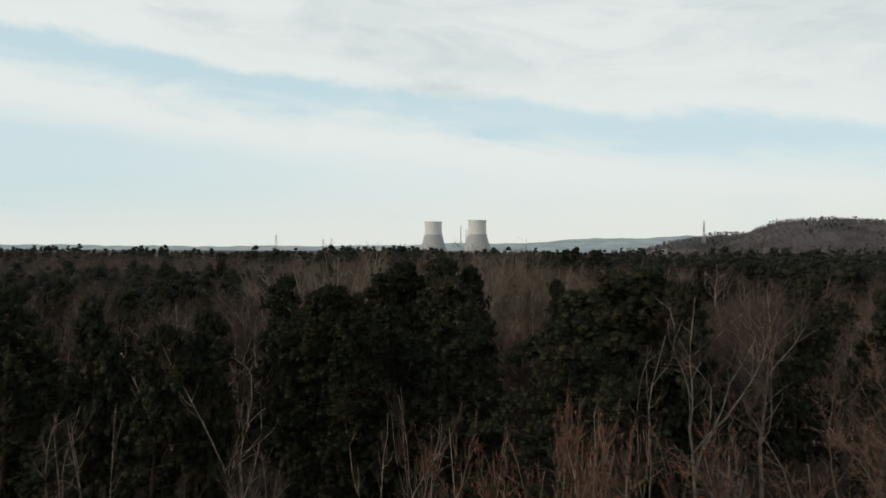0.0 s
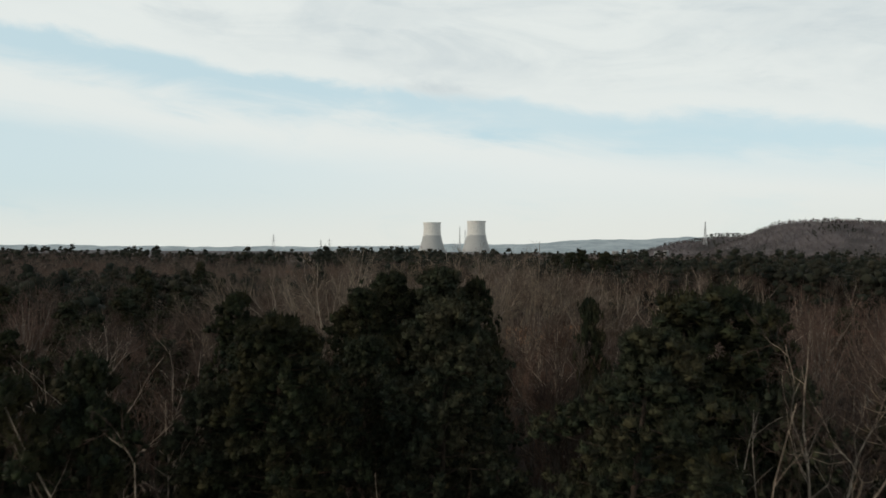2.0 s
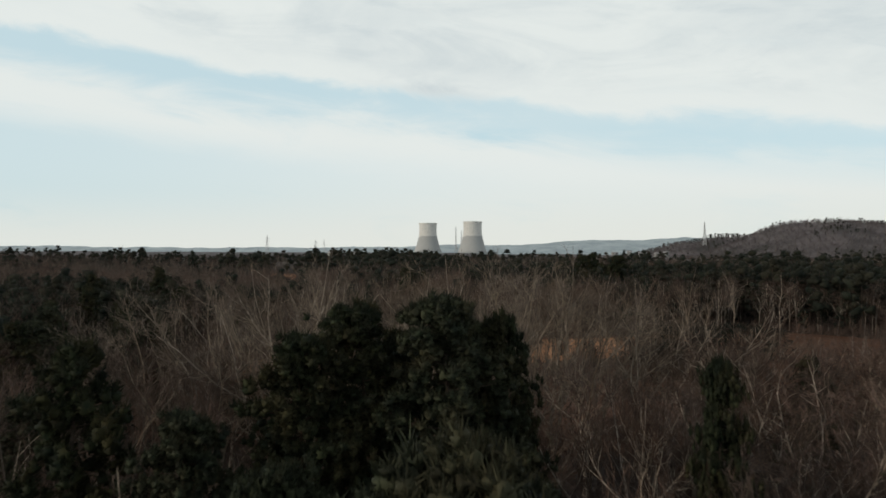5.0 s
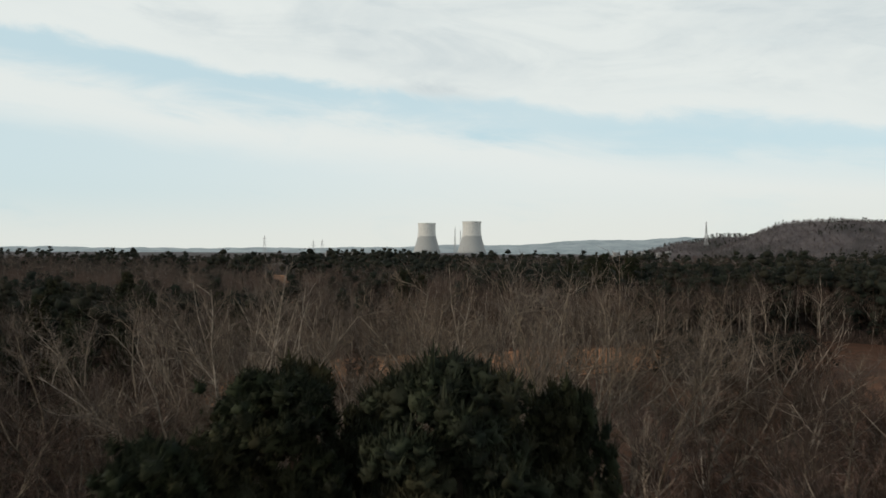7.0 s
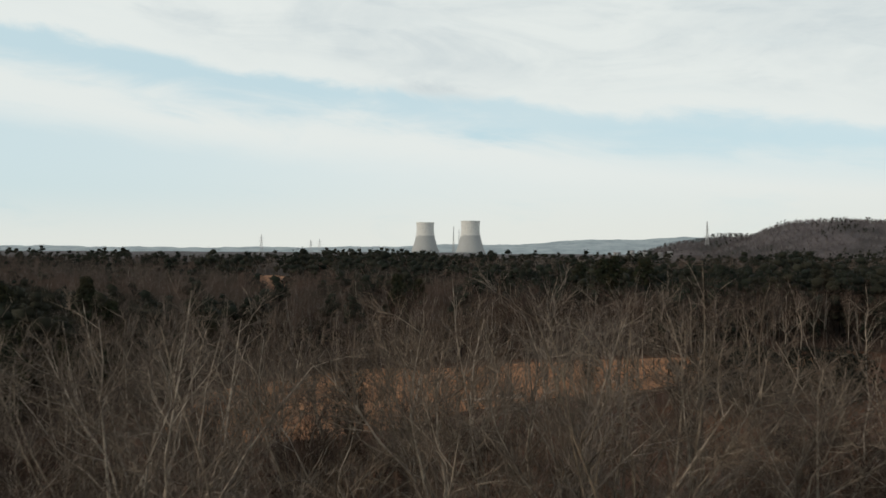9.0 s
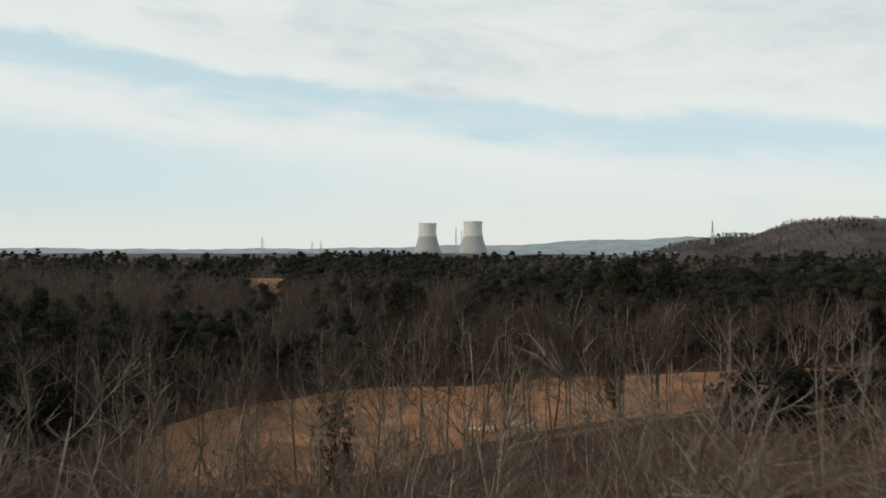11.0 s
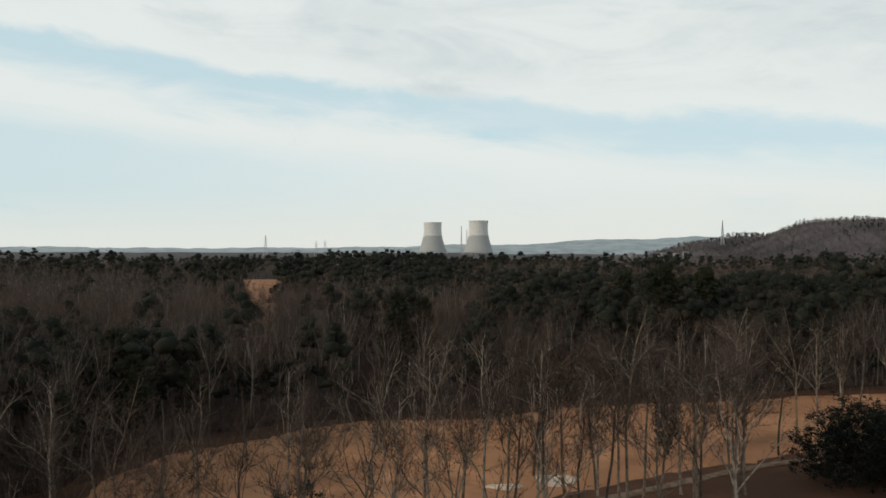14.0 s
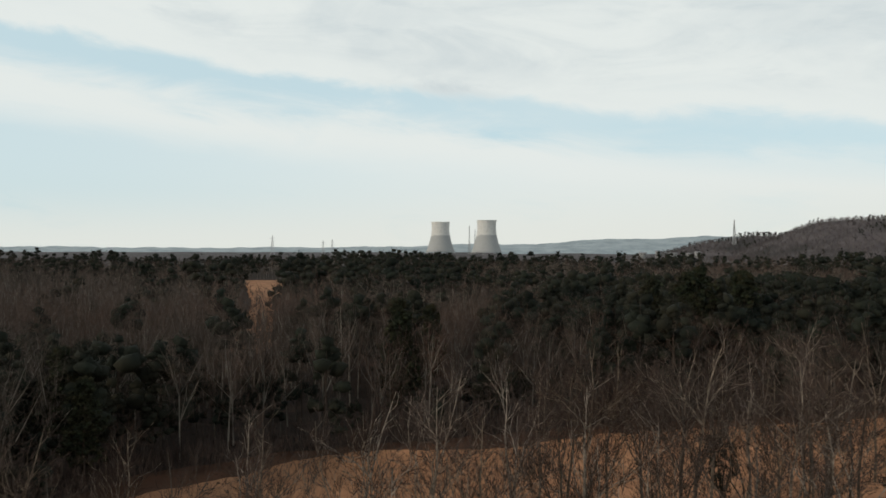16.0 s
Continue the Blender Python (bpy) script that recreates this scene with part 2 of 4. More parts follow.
T = (1 + 5 ** 0.5) / 2
ICO_V = np.array([(-1, T, 0), (1, T, 0), (-1, -T, 0), (1, -T, 0), (0, -1, T), (0, 1, T), (0, -1, -T), (0, 1, -T), (T, 0, -1), (T, 0, 1), (-T, 0, -1), (-T, 0, 1)]) / (1 + T * T) ** 0.5
ICO_F = np.array([(0, 11, 5), (0, 5, 1), (0, 1, 7), (0, 7, 10), (0, 10, 11), (1, 5, 9), (5, 11, 4), (11, 10, 2), (10, 7, 6), (7, 1, 8),
                  (3, 9, 4), (3, 4, 2), (3, 2, 6), (3, 6, 8), (3, 8, 9), (4, 9, 5), (2, 4, 11), (6, 2, 10), (8, 6, 7), (9, 8, 1)])


def lumps(geo, centres, radius, rng, squash=0.8, uneven=0.28):
    """Uneven knots of foliage round the centres."""
    n = len(centres)
    r = np.asarray(radius, float).reshape(-1, 1, 1) * rng.uniform(1 - uneven, 1 + uneven, (n, 12, 1))
    turn = rng.uniform(0, 6.28, n)
    c, si = np.cos(turn)[:, None], np.sin(turn)[:, None]
    v = np.stack([ICO_V[None, :, 0] * c - ICO_V[None, :, 1] * si, ICO_V[None, :, 0] * si + ICO_V[None, :, 1] * c, np.repeat(ICO_V[None, :, 2], n, 0) * squash], -1)
    v = v * r + np.asarray(centres)[:, None]
    geo.add(v.reshape(-1, 3), (ICO_F[None] + np.arange(n)[:, None, None] * 12).reshape(-1, 3))


def tri_mesh(name, v, f, material, smooth=False):
    me = bpy.data.meshes.new(name)
    me.vertices.add(len(v))
    me.vertices.foreach_set("co", np.asarray(v, np.float32).ravel())
    me.loops.add(len(f) * 3)
    me.loops.foreach_set("vertex_index", np.asarray(f, np.int32).ravel())
    me.polygons.add(len(f))
    me.polygons.foreach_set("loop_start", np.arange(len(f), dtype=np.int32) * 3)
    me.polygons.foreach_set("loop_total", np.full(len(f), 3, np.int32))
    me.update(calc_edges=True)
    me.validate()
    if smooth:
        me.shade_smooth()
    me.materials.append(material)
    return me


def part(name, geo, material, parent=None, label="", smooth=False):
    ob = new(name, tri_mesh(name, *geo.arrays(), material, smooth))
    ob.parent = parent
    return tagged(ob, label)


def box(geo, lo, hi):
    (a, b, c), (d, e, f) = lo, hi
    v = [(a, b, c), (d, b, c), (d, e, c), (a, e, c), (a, b, f), (d, b, f), (d, e, f), (a, e, f)]
    q = [(0, 3, 2, 1), (4, 5, 6, 7), (0, 1, 5, 4), (1, 2, 6, 5), (2, 3, 7, 6), (3, 0, 4, 7)]
    geo.add(v, [t for p in q for t in ((p[0], p[1], p[2]), (p[0], p[2], p[3]))])


def curve_through(points, steps=6, closed=False):
    """A smooth line through the points of a plan."""
    p = [Vector((*q, 0)) for q in points]
    n, out = len(p), []
    for i in range(n if closed else n - 1):
        a, b, c, d = ((p[(i + k) % n] for k in (-1, 0, 1, 2)) if closed else (p[max(0, min(n - 1, i + k))] for k in (-1, 0, 1, 2)))
        for s in range(steps):
            t = s / steps
            out.append(0.5 * (2 * b + (c - a) * t + (2 * a - 5 * b + 4 * c - d) * t * t + (3 * b - a - 3 * c + d) * t ** 3))
    if not closed:
        out.append(p[-1])
    return out


def inside(x, y, outline):
    hit = False
    for i in range(len(outline)):
        (x1, y1), (x2, y2) = outline[i - 1], outline[i]
        if (y1 > y) != (y2 > y) and x < (x2 - x1) * (y - y1) / (y2 - y1) + x1:
            hit = not hit
    return hit


# ---------------------------------------------------------------- the land
def smooth(a, b, v):
    t = np.clip((v - a) / (b - a), 0, 1)
    return t * t * (3 - 2 * t)


def land(x, y):
    """Height of the ground: flat woods, a wooded hill to the east and a lower spur behind it."""
    x, y = np.asarray(x, float), np.asarray(y, float)
    z = np.zeros(np.broadcast(x, y).shape)
    near = np.exp(-((y - 1780) / 330.0) ** 2)
    crest = 74 * smooth(600, 815, x) + 6 * smooth(850, 1500, x)
    foot = 12 * smooth(420, 640, x)
    z = z + (crest + foot) * near
    spur = (10 * smooth(440, 560, x) + 36 * smooth(520, 690, x) + 15 * smooth(690, 760, x)) * np.exp(-((y - 2180) / 200.0) ** 2)
    z = np.maximum(z, spur)
    roll = 2.2 * np.sin(x * 0.013 + 1.0) * np.sin(y * 0.009 + 0.4) * smooth(420, 700, np.hypot(x, y))
    wavy = 3.5 * np.sin(x * 0.031) * np.sin(y * 0.023) * smooth(30, 60, z)
    return z + roll + wavy


def build_ground():
    radii = np.concatenate([np.linspace(14, 400, 28), np.geomspace(420, 1300, 34)[0:], np.linspace(1320, 2600, 60), np.geomspace(2660, 4880, 14)])
    az = np.concatenate([np.linspace(-40, 40, 150), np.linspace(44, 316, 60)])
    az = np.radians(az)
    k, m = len(radii), len(az)
    r, a = np.meshgrid(radii, az, indexing="ij")
    x, y = r * np.sin(a), r * np.cos(a)
    v = np.stack([x, y, land(x, y)], -1).reshape(-1, 3)
    i, j = np.meshgrid(np.arange(k - 1), np.arange(m), indexing="ij")
    j2 = (j + 1) % m
    p, q, s, t = i * m + j, i * m + j2, (i + 1) * m + j2, (i + 1) * m + j
    f = np.concatenate([np.stack([p, q, s], -1).reshape(-1, 3), np.stack([p, s, t], -1).reshape(-1, 3)])
    v = np.concatenate([v, [[0, 0, 0]]])
    ring = np.arange(m)
    f = np.concatenate([f, np.stack([np.full(m, len(v) - 1), (ring + 1) % m, ring], -1)])
    ob = new("ground", tri_mesh("ground", v, f, LITTER, True))
    ob.data.materials.append(HILL)
    centre = v[f].mean(1)
    ob.data.polygons.foreach_set("material_index", ((centre[:, 2] > 12) | (np.hypot(centre[:, 0], centre[:, 1]) > 1500)).astype(np.int32))
    tagged(ob, "brown leaf-littered forest ground reaching to the wooded hills", "ground", kind="structure")


build_ground()

FAIRWAY_EDGE = [(-44, 224), (-42, 250), (-30, 263), (-16, 276), (5, 278), (21, 287), (38, 291), (70, 299), (96, 303), (97, 284), (66, 262),
                (47, 253), (30, 245), (15, 236), (4, 226), (-8, 214), (-24, 206), (-38, 208)]
SECOND_EDGE = [(36, 222), (45, 235), (56, 233), (78, 238), (112, 244), (116, 205), (76, 186), (44, 196)]
ROUGH_EDGE = [(-66, 176), (-60, 212), (-50, 240), (-44, 262), (-24, 276), (2, 286), (22, 294), (44, 299), (78, 307), (118, 312), (150, 270), (140, 210),
              (104, 176), (50, 162), (8, 158), (-30, 162)]
CART_LINE = [(-70, 172), (-52, 178), (-40, 181), (-22, 187), (-7, 195), (2, 210), (8, 222), (17, 232), (31, 241), (41, 247), (50, 251), (64, 256), (90, 262)]


def sheet(name, outline, z, material, label, category, drop=0.05, ragged=1.0):
    """A flat piece of ground with a smooth outline and a low edge."""
    line = curve_through(outline, 40, True)
    line = [p + ragged * Vector((noise.noise(p * 0.11 + Vector((0, 0, z * 40))) * 1.6 + noise.noise(p * 0.5) * 0.7, noise.noise(p * 0.13 + Vector((9, 3, z * 40))) * 1.6 + noise.noise(p * 0.47 + Vector((4, 4, 4))) * 0.7, 0)) for p in line]
    bm = bmesh.new()
    top = [bm.verts.new((p.x, p.y, z)) for p in line]
    low = [bm.verts.new((p.x, p.y, z - drop)) for p in line]
    bm.faces.new(top)
    for i in range(len(top)):
        bm.faces.new((top[i - 1], low[i - 1], low[i], top[i]))
    bmesh.ops.triangulate(bm, faces=bm.faces[:])
    bmesh.ops.recalc_face_normals(bm, faces=bm.faces[:])
    me = bpy.data.meshes.new(name)
    bm.to_mesh(me)
    bm.free()
    me.materials.append(material)
    return tagged(new(name, me), label, category, kind="structure")


sheet("rough_grass", ROUGH_EDGE, 0.05, ROUGH, "reddish dormant rough grass round the golf fairway", "grass")
sheet("fairway", FAIRWAY_EDGE, 0.10, FAIRWAY, "tan dormant golf fairway bounded by bare trees", "fairway")
sheet("fairway", SECOND_EDGE, 0.10, DULL_FAIRWAY, "tan dormant golf fairway beside the cart path", "fairway")
sheet("clearing", [(-186, 850), (-150, 852), (-132, 765), (-108, 650), (-90, 560), (-72, 470), (-55, 385), (-64, 382), (-84, 470), (-104, 560), (-128, 650), (-160, 765)], 0.6, FAIRWAY,
      "tan mown clearing far off among the woods", "clearing", drop=1.5)


def build_cart_path():
    line = curve_through(CART_LINE, 8)
    g = Geo()
    rows = []
    for i, p in enumerate(line):
        d = (line[min(i + 1, len(line) - 1)] - line[max(i - 1, 0)]).normalized()
        s = Vector((-d.y, d.x, 0))
        w = 0.85 + 0.12 * math.sin(i * 0.9)
        rows += [p + s * w + Vector((0, 0, 0.08)), p + s * w + Vector((0, 0, 0.17)), p - s * w + Vector((0, 0, 0.17)), p - s * w + Vector((0, 0, 0.08))]
    f = []
    for i in range(len(line) - 1):
        for j in range(3):
            a, b = i * 4 + j, i * 4 + j + 1
            f += [(a, b, b + 4), (a, b + 4, a + 4)]
    g.add([tuple(p) for p in rows], f)
    tagged(part("cart_path", g, PATH_STONE), "pale worn golf cart path winding between bare trees", "path", kind="structure")


build_cart_path()


def bunker(cx, cy, rx, ry, seed):
    rng = np.random.default_rng(seed)
    g = Geo()
    k, rings = 28, [(1.12, 0.10), (1.04, 0.34), (0.97, 0.36), (0.86, 0.22), (0.5, 0.14), (0.0, 0.13)]
    wob = 1 + 0.16 * np.sin(np.arange(k) * 2 * np.pi / k * 3 + rng.uniform(0, 6)) + 0.06 * rng.normal(size=k)
    v = [(cx + rx * s * wob[i] * math.cos(i * 2 * math.pi / k), cy + ry * s * wob[i] * math.sin(i * 2 * math.pi / k), z) for s, z in rings for i in range(k)]
    f = []
    for a in range(len(rings) - 1):
        for i in range(k):
            p, q = a * k + i, a * k + (i + 1) % k
            f += [(p, q, q + k), (p, q + k, p + k)]
    g.add(v, f)
    tagged(part("sand_bunker", g, SAND, smooth=True), "pale sand bunker with a low lip in the fairway", "bunker", kind="structure")


bunker(14.3, 241.5, 2.5, 2.0, 3)
bunker(7.4, 238.5, 2.0, 0.9, 4)


# ---------------------------------------------------------------- trees
def unit(v):
    return v / (np.linalg.norm(v) + 1e-9)


def limb(rng, start, way, length, bend=0.25, lift=0.3, steps=5):
    """A crooked line that grows from start and turns upward."""
    pts, d = [np.array(start, float)], unit(np.array(way, float))
    for _ in range(steps):
        d = unit(d + rng.normal(size=3) * bend / steps ** 0.5 + np.array([0, 0, lift / steps]))
        pts.append(pts[-1] + d * length / steps)
    return np.array(pts), d


def spread(rng, d, angle):
    """A way that leaves d by that angle."""
    s = unit(np.cross(d, rng.normal(size=3)))
    return unit(d * math.cos(angle) + s * math.sin(angle))


TOPS = {}  # height of each model


def bare_tree(seed, height, fork, leaders, lean, twig_material, bark, leaves=0, reach=1.0, twigs=8, width=0.029, branches=10, lift=0.55, stout=1.0, central=False):
    """A leafless broadleaf tree: trunk with limbs, and a crown of fine branches and twigs."""
    rng = np.random.default_rng(seed)
    wood, fine, leaf = Geo(), Geo(), Geo()
    r0 = (height * 0.0075 + 0.04) * stout
    trunk, d0 = limb(rng, (0, 0, -0.3), (rng.normal() * 0.06, rng.normal() * 0.06, 1), height * fork + 0.3, 0.12, 0.2, 6)
    wood.tube(trunk, np.linspace(r0 * 1.15, r0 * 0.8, len(trunk)), 7)
    wood.tube(np.array([trunk[0] - [0, 0, 0.1], trunk[0] + [0, 0, 0.35], trunk[0] + [0, 0, 0.9]]), [r0 * 1.9, r0 * 1.45, r0 * 1.1], 7)
    limbs = []
    for i in range(leaders):
        turn = 2 * math.pi * (i * 0.382 + rng.uniform(-0.05, 0.05))
        out = lean * rng.uniform(0.35, 1.2)
        at = trunk[-1] if i < 2 else trunk[rng.integers(5 if fork > 0.38 else 3, 7)]
        thick = r0 * rng.uniform(0.45, 0.7)
        share = rng.uniform(0.9, 1.03)
        if central:
            # one stem runs on to the top, and limbs leave it all the way up
            out = 0.05 if i == 0 else lean * rng.uniform(0.7, 1.25)
            share = 1.0 if i == 0 else rng.uniform(0.45, 0.8)
            thick = r0 * 0.78 if i == 0 else r0 * rng.uniform(0.28, 0.45)
            if i and rng.uniform() < 0.72:
                at = limbs[0][0][rng.integers(0, 5)]
        way = np.array([math.cos(turn) * math.sin(out), math.sin(turn) * math.sin(out), math.cos(out)])
        length = (height - at[2]) * share / max(0.55, math.cos(out * 0.75))
        pts, d = limb(rng, at, way, length, 0.22 if central and i == 0 else 0.42, lift, 7)
        rad = np.linspace(thick, 0.018, len(pts))
        wood.tube(pts, rad, 5)
        limbs.append((pts, rad))
    seconds = []
    for pts, rad in limbs:
        for _ in range(branches):
            u = rng.uniform(0.12, 0.97)
            k = min(int(u * 7), 6)
            at = pts[k] + (pts[k + 1] - pts[k]) * (u * 7 - k)
            d = spread(rng, unit(pts[k + 1] - pts[k]), rng.uniform(0.45, 1.0))
            length = reach * height * rng.uniform(0.08, 0.18) * (1.25 - 0.6 * u)
            q, _ = limb(rng, at, d, length, 0.5, 0.45, 3)
            wood.tube(q, np.linspace(rad[k] * 0.42 + 0.008, 0.01, 4), 3)
            seconds.append(q)
        seconds.append(pts[-4:])
    for q in seconds:
        for _ in range(6):
            k = rng.integers(0, 3)
            at = q[k] + (q[k + 1] - q[k]) * rng.uniform(0, 1)
            d = spread(rng, unit(q[k + 1] - q[k]), rng.uniform(0.35, 0.95))
            p, _ = limb(rng, at, d, reach * height * rng.uniform(0.04, 0.085), 0.4, 0.4, 2)
            fine.blades(p[:2], p[1:] + (p[1:] - p[:2]) * 0.3, [0.045, 0.035], rng)
            u = rng.uniform(0.1, 1.0, twigs)
            base = np.where(u[:, None] < 0.5, p[0] + (p[1] - p[0]) * u[:, None] * 2, p[1] + (p[2] - p[1]) * (u[:, None] * 2 - 1))
            ways = unit(p[2] - p[0])[None] + rng.normal(size=(twigs, 3)) * 0.6 + np.array([0, 0, 0.3])
            ways /= np.linalg.norm(ways, axis=1)[:, None]
            tips = base + ways * (rng.uniform(0.018, 0.05, twigs) * height)[:, None]
            fine.blades(base, tips, np.full(twigs, width), rng)
            if leaves:
                pick = base[:leaves] + (tips[:leaves] - base[:leaves]) * rng.uniform(0.2, 1, (len(base[:leaves]), 1))
                leaf.blades(pick, pick + rng.normal(size=pick.shape) * 0.1 - [0, 0, 0.06], np.full(len(pick), 0.12), rng)
    ob = new("bare_tree")
    part("trunk", wood, bark, ob, smooth=True)
    part("crown", fine, twig_material, ob)
    TOPS[ob.name] = fine.arrays()[0][:, 2].max()
    if leaves:
        part("foliage", leaf, DRY_LEAF, ob, "clinging dry russet leaves")
    return ob


def fine_ball():
    """The round solid split once more: 42 corners."""
    v, f, seen = [tuple(p) for p in ICO_V], [], {}

    def half(a, b):
        key = (min(a, b), max(a, b))
        if key not in seen:
            m = np.array(v[a]) + np.array(v[b])
            seen[key] = len(v)
            v.append(tuple(m / np.linalg.norm(m)))
        return seen[key]

    for a, b, c in ICO_F:
        d, e, g = half(a, b), half(b, c), half(c, a)
        f += [(a, d, g), (d, b, e), (g, e, c), (d, e, g)]
    return np.array(v), np.array(f)


BALL_V, BALL_F = fine_ball()


def needle_clumps(geo, centres, radius, rng, blades, width, reach=0.72):
    """Rounded clumps of needles: an uneven core, bristling outward and up."""
    n = len(centres)
    centres, radius = np.asarray(centres, float), np.asarray(radius, float)
    r = radius[:, None, None] * rng.uniform(0.3, 0.95, (n, len(BALL_V), 1))
    v = BALL_V[None] * r * [1, 1, 0.82] + centres[:, None]
    geo.add(v.reshape(-1, 3), (BALL_F[None] + np.arange(n)[:, None, None] * len(BALL_V)).reshape(-1, 3))
    way = rng.normal(size=(n * blades, 3)) + [0, 0, 0.55]
    way /= np.linalg.norm(way, axis=1)[:, None]
    big = np.repeat(radius, blades)[:, None]
    root = np.repeat(centres, blades, 0) + way * big * rng.uniform(0.25, 0.8, (n * blades, 1))
    tip = root + (way + rng.normal(size=way.shape) * 0.35 + [0, 0, 0.35]) * big * reach * rng.uniform(0.6, 1.2, (n * blades, 1))
    geo.blades(root, tip, np.full(n * blades, width), rng)


def pine_tree(seed, height, low=0.42, wide=0.2, boughs=74, clumps=17, blades=40, width=0.06, big_clump=0.8):
    """A pine with a bare lower trunk and a domed crown of layered boughs, each carrying rounded needle clumps."""
    rng = np.random.default_rng(seed)
    wood, crown = Geo(), Geo()
    r0 = height * 0.009 + 0.06
    trunk, _ = limb(rng, (0, 0, -0.3), (rng.normal() * 0.03, rng.normal() * 0.03, 1), height * 0.93, 0.06, 0.3, 9)
    wood.tube(trunk, np.linspace(r0 * 1.2, 0.06, len(trunk)), 7)
    turn = rng.uniform(0, 6.28)
    for i in range(boughs):
        u = ((i + rng.uniform(0.2, 0.8)) / boughs) ** 0.8
        h = low + (0.97 - low) * u
        k = min(int(h / 0.93 * 9), 8)
        at = trunk[k] + (trunk[k + 1] - trunk[k]) * min(1.0, h / 0.93 * 9 - k)
        turn += 2.4 + rng.uniform(-0.35, 0.35)
        # a dome: widest below the middle, round on top
        out = height * wide * 1.36 * max(0.03, 1 - max(0, (u - 0.04) / 0.97) ** 1.9) ** 0.72 * (0.85 + 0.15 * min(1, u / 0.15)) * (rng.uniform(0.72, 1.0) if i % 3 else rng.uniform(0.25, 0.6))
        big = height * 0.056 * rng.uniform(0.75, 1.25) * (1.08 - 0.25 * u)
        tip = at + np.array([math.cos(turn) * out, math.sin(turn) * out, height * 0.03 * (1 - u) + rng.uniform(-0.3, 0.3)])
        wood.tube([at - [0, 0, out * 0.12], (at + tip) / 2 - [0, 0, 0.2], tip], [0.08 * (1.2 - u), 0.05, 0.02], 3)
        along = rng.uniform(0.35, 1.0, clumps) ** 0.6
        spots = at + (tip - at) * along[:, None] + rng.normal(size=(clumps, 3)) * big * (1.15 - 0.5 * u) * [0.6, 0.6, 0.3]
        size = rng.uniform(0.28, 0.56, clumps) * big_clump * (1.0 - 0.15 * u)
        needle_clumps(crown, spots, size, rng, blades, width)
    ob = new("pine_tree")
    part("trunk", wood, PINE_BARK, ob, smooth=True)
    part("crown", crown, NEEDLES, ob)
    TOPS[ob.name] = crown.arrays()[0][:, 2].max()
    return ob


def evergreen_bush(seed, height, width):
    """A dense broadleaf evergreen, leafy to the ground."""
    rng = np.random.default_rng(seed)
    wood, crown = Geo(), Geo()
    for i in range(7):
        turn = i * 0.9 + rng.uniform(-0.3, 0.3)
        pts, _ = limb(rng, (rng.normal() * 0.2, rng.normal() * 0.2, -0.1), (math.cos(turn) * 0.5 * width / height, math.sin(turn) * 0.5 * width / height, 1), height * rng.uniform(0.7, 0.95), 0.2, 0.2, 5)
        wood.tube(pts, np.linspace(0.12, 0.02, 6), 5)
    k = 420
    way = rng.normal(size=(k, 3))
    way /= np.linalg.norm(way, axis=1)[:, None]
    lump = 1 + 0.18 * np.sin(way[:, 0] * 5 + seed) + 0.15 * np.sin(way[:, 1] * 6 + way[:, 2] * 4)
    c = way * lump[:, None] * [width / 2, width / 2, height / 2] * rng.uniform(0.55, 1.0, (k, 1)) + [0, 0, height / 2]
    c[:, 2] = np.maximum(c[:, 2], 0.3)
    c = np.repeat(c, 26, 0)
    ways = rng.normal(size=c.shape) + [0, 0, 0.3]
    ways /= np.linalg.norm(ways, axis=1)[:, None]
    c = c + ways * rng.uniform(0.0, 0.45, (len(c), 1))
    crown.blades(c, c + rng.normal(size=c.shape) * 0.13, np.full(len(c), 0.13), rng)
    ob = new("evergreen_tree")
    part("trunk", wood, PINE_BARK, ob, smooth=True)
    part("crown", crown, HOLLY, ob)
    TOPS[ob.name] = crown.arrays()[0][:, 2].max()
    return ob


def model(ob, label, category, group):
    tagged(ob, label, category, group)
    return ob


TALL = [model(bare_tree(100 + i, 22, f, l, a, TWIG, b, central=True, branches=8, twigs=7, width=0.03), lab, "tree", "bare trees of the woods") for i, (f, l, a, b, lab) in enumerate([
    (0.46, 8, 0.62, PALE_BARK, "tall leafless tree with pale grey limbs and a high crown"),
    (0.40, 8, 0.60, BARK, "tall leafless grey-brown tree with upswept branches"),
    (0.50, 7, 0.50, PALE_BARK, "slender leafless tree with a long bare trunk"),
    (0.42, 8, 0.55, BARK, "leafless brown woodland tree with many fine twigs"),
    (0.42, 8, 0.75, BARK, "leafless forked tree with a wide twiggy crown")])]
ROW = [model(bare_tree(170 + i, 22, f, l, a, TWIG, b, reach=1.1, branches=7, twigs=4, width=0.028, stout=0.74, lift=0.5, central=c), lab, "tree", "bare trees along the fairway") for i, (f, l, a, b, c, lab) in enumerate([
    (0.48, 8, 0.60, PALE_BARK, True, "tall leafless tree with crooked whitish limbs beside the fairway"),
    (0.50, 7, 0.62, BARK, True, "tall leafless grey tree with crooked limbs beside the fairway"),
    (0.55, 7, 0.50, PALE_BARK, True, "slender leafless tree with a long pale trunk beside the fairway"),
    (0.46, 5, 0.55, PALE_BARK, False, "leafless tree with a wide open crown beside the fairway"),
    (0.42, 8, 0.75, BARK, True, "leafless tree with spreading crooked limbs beside the fairway")])]
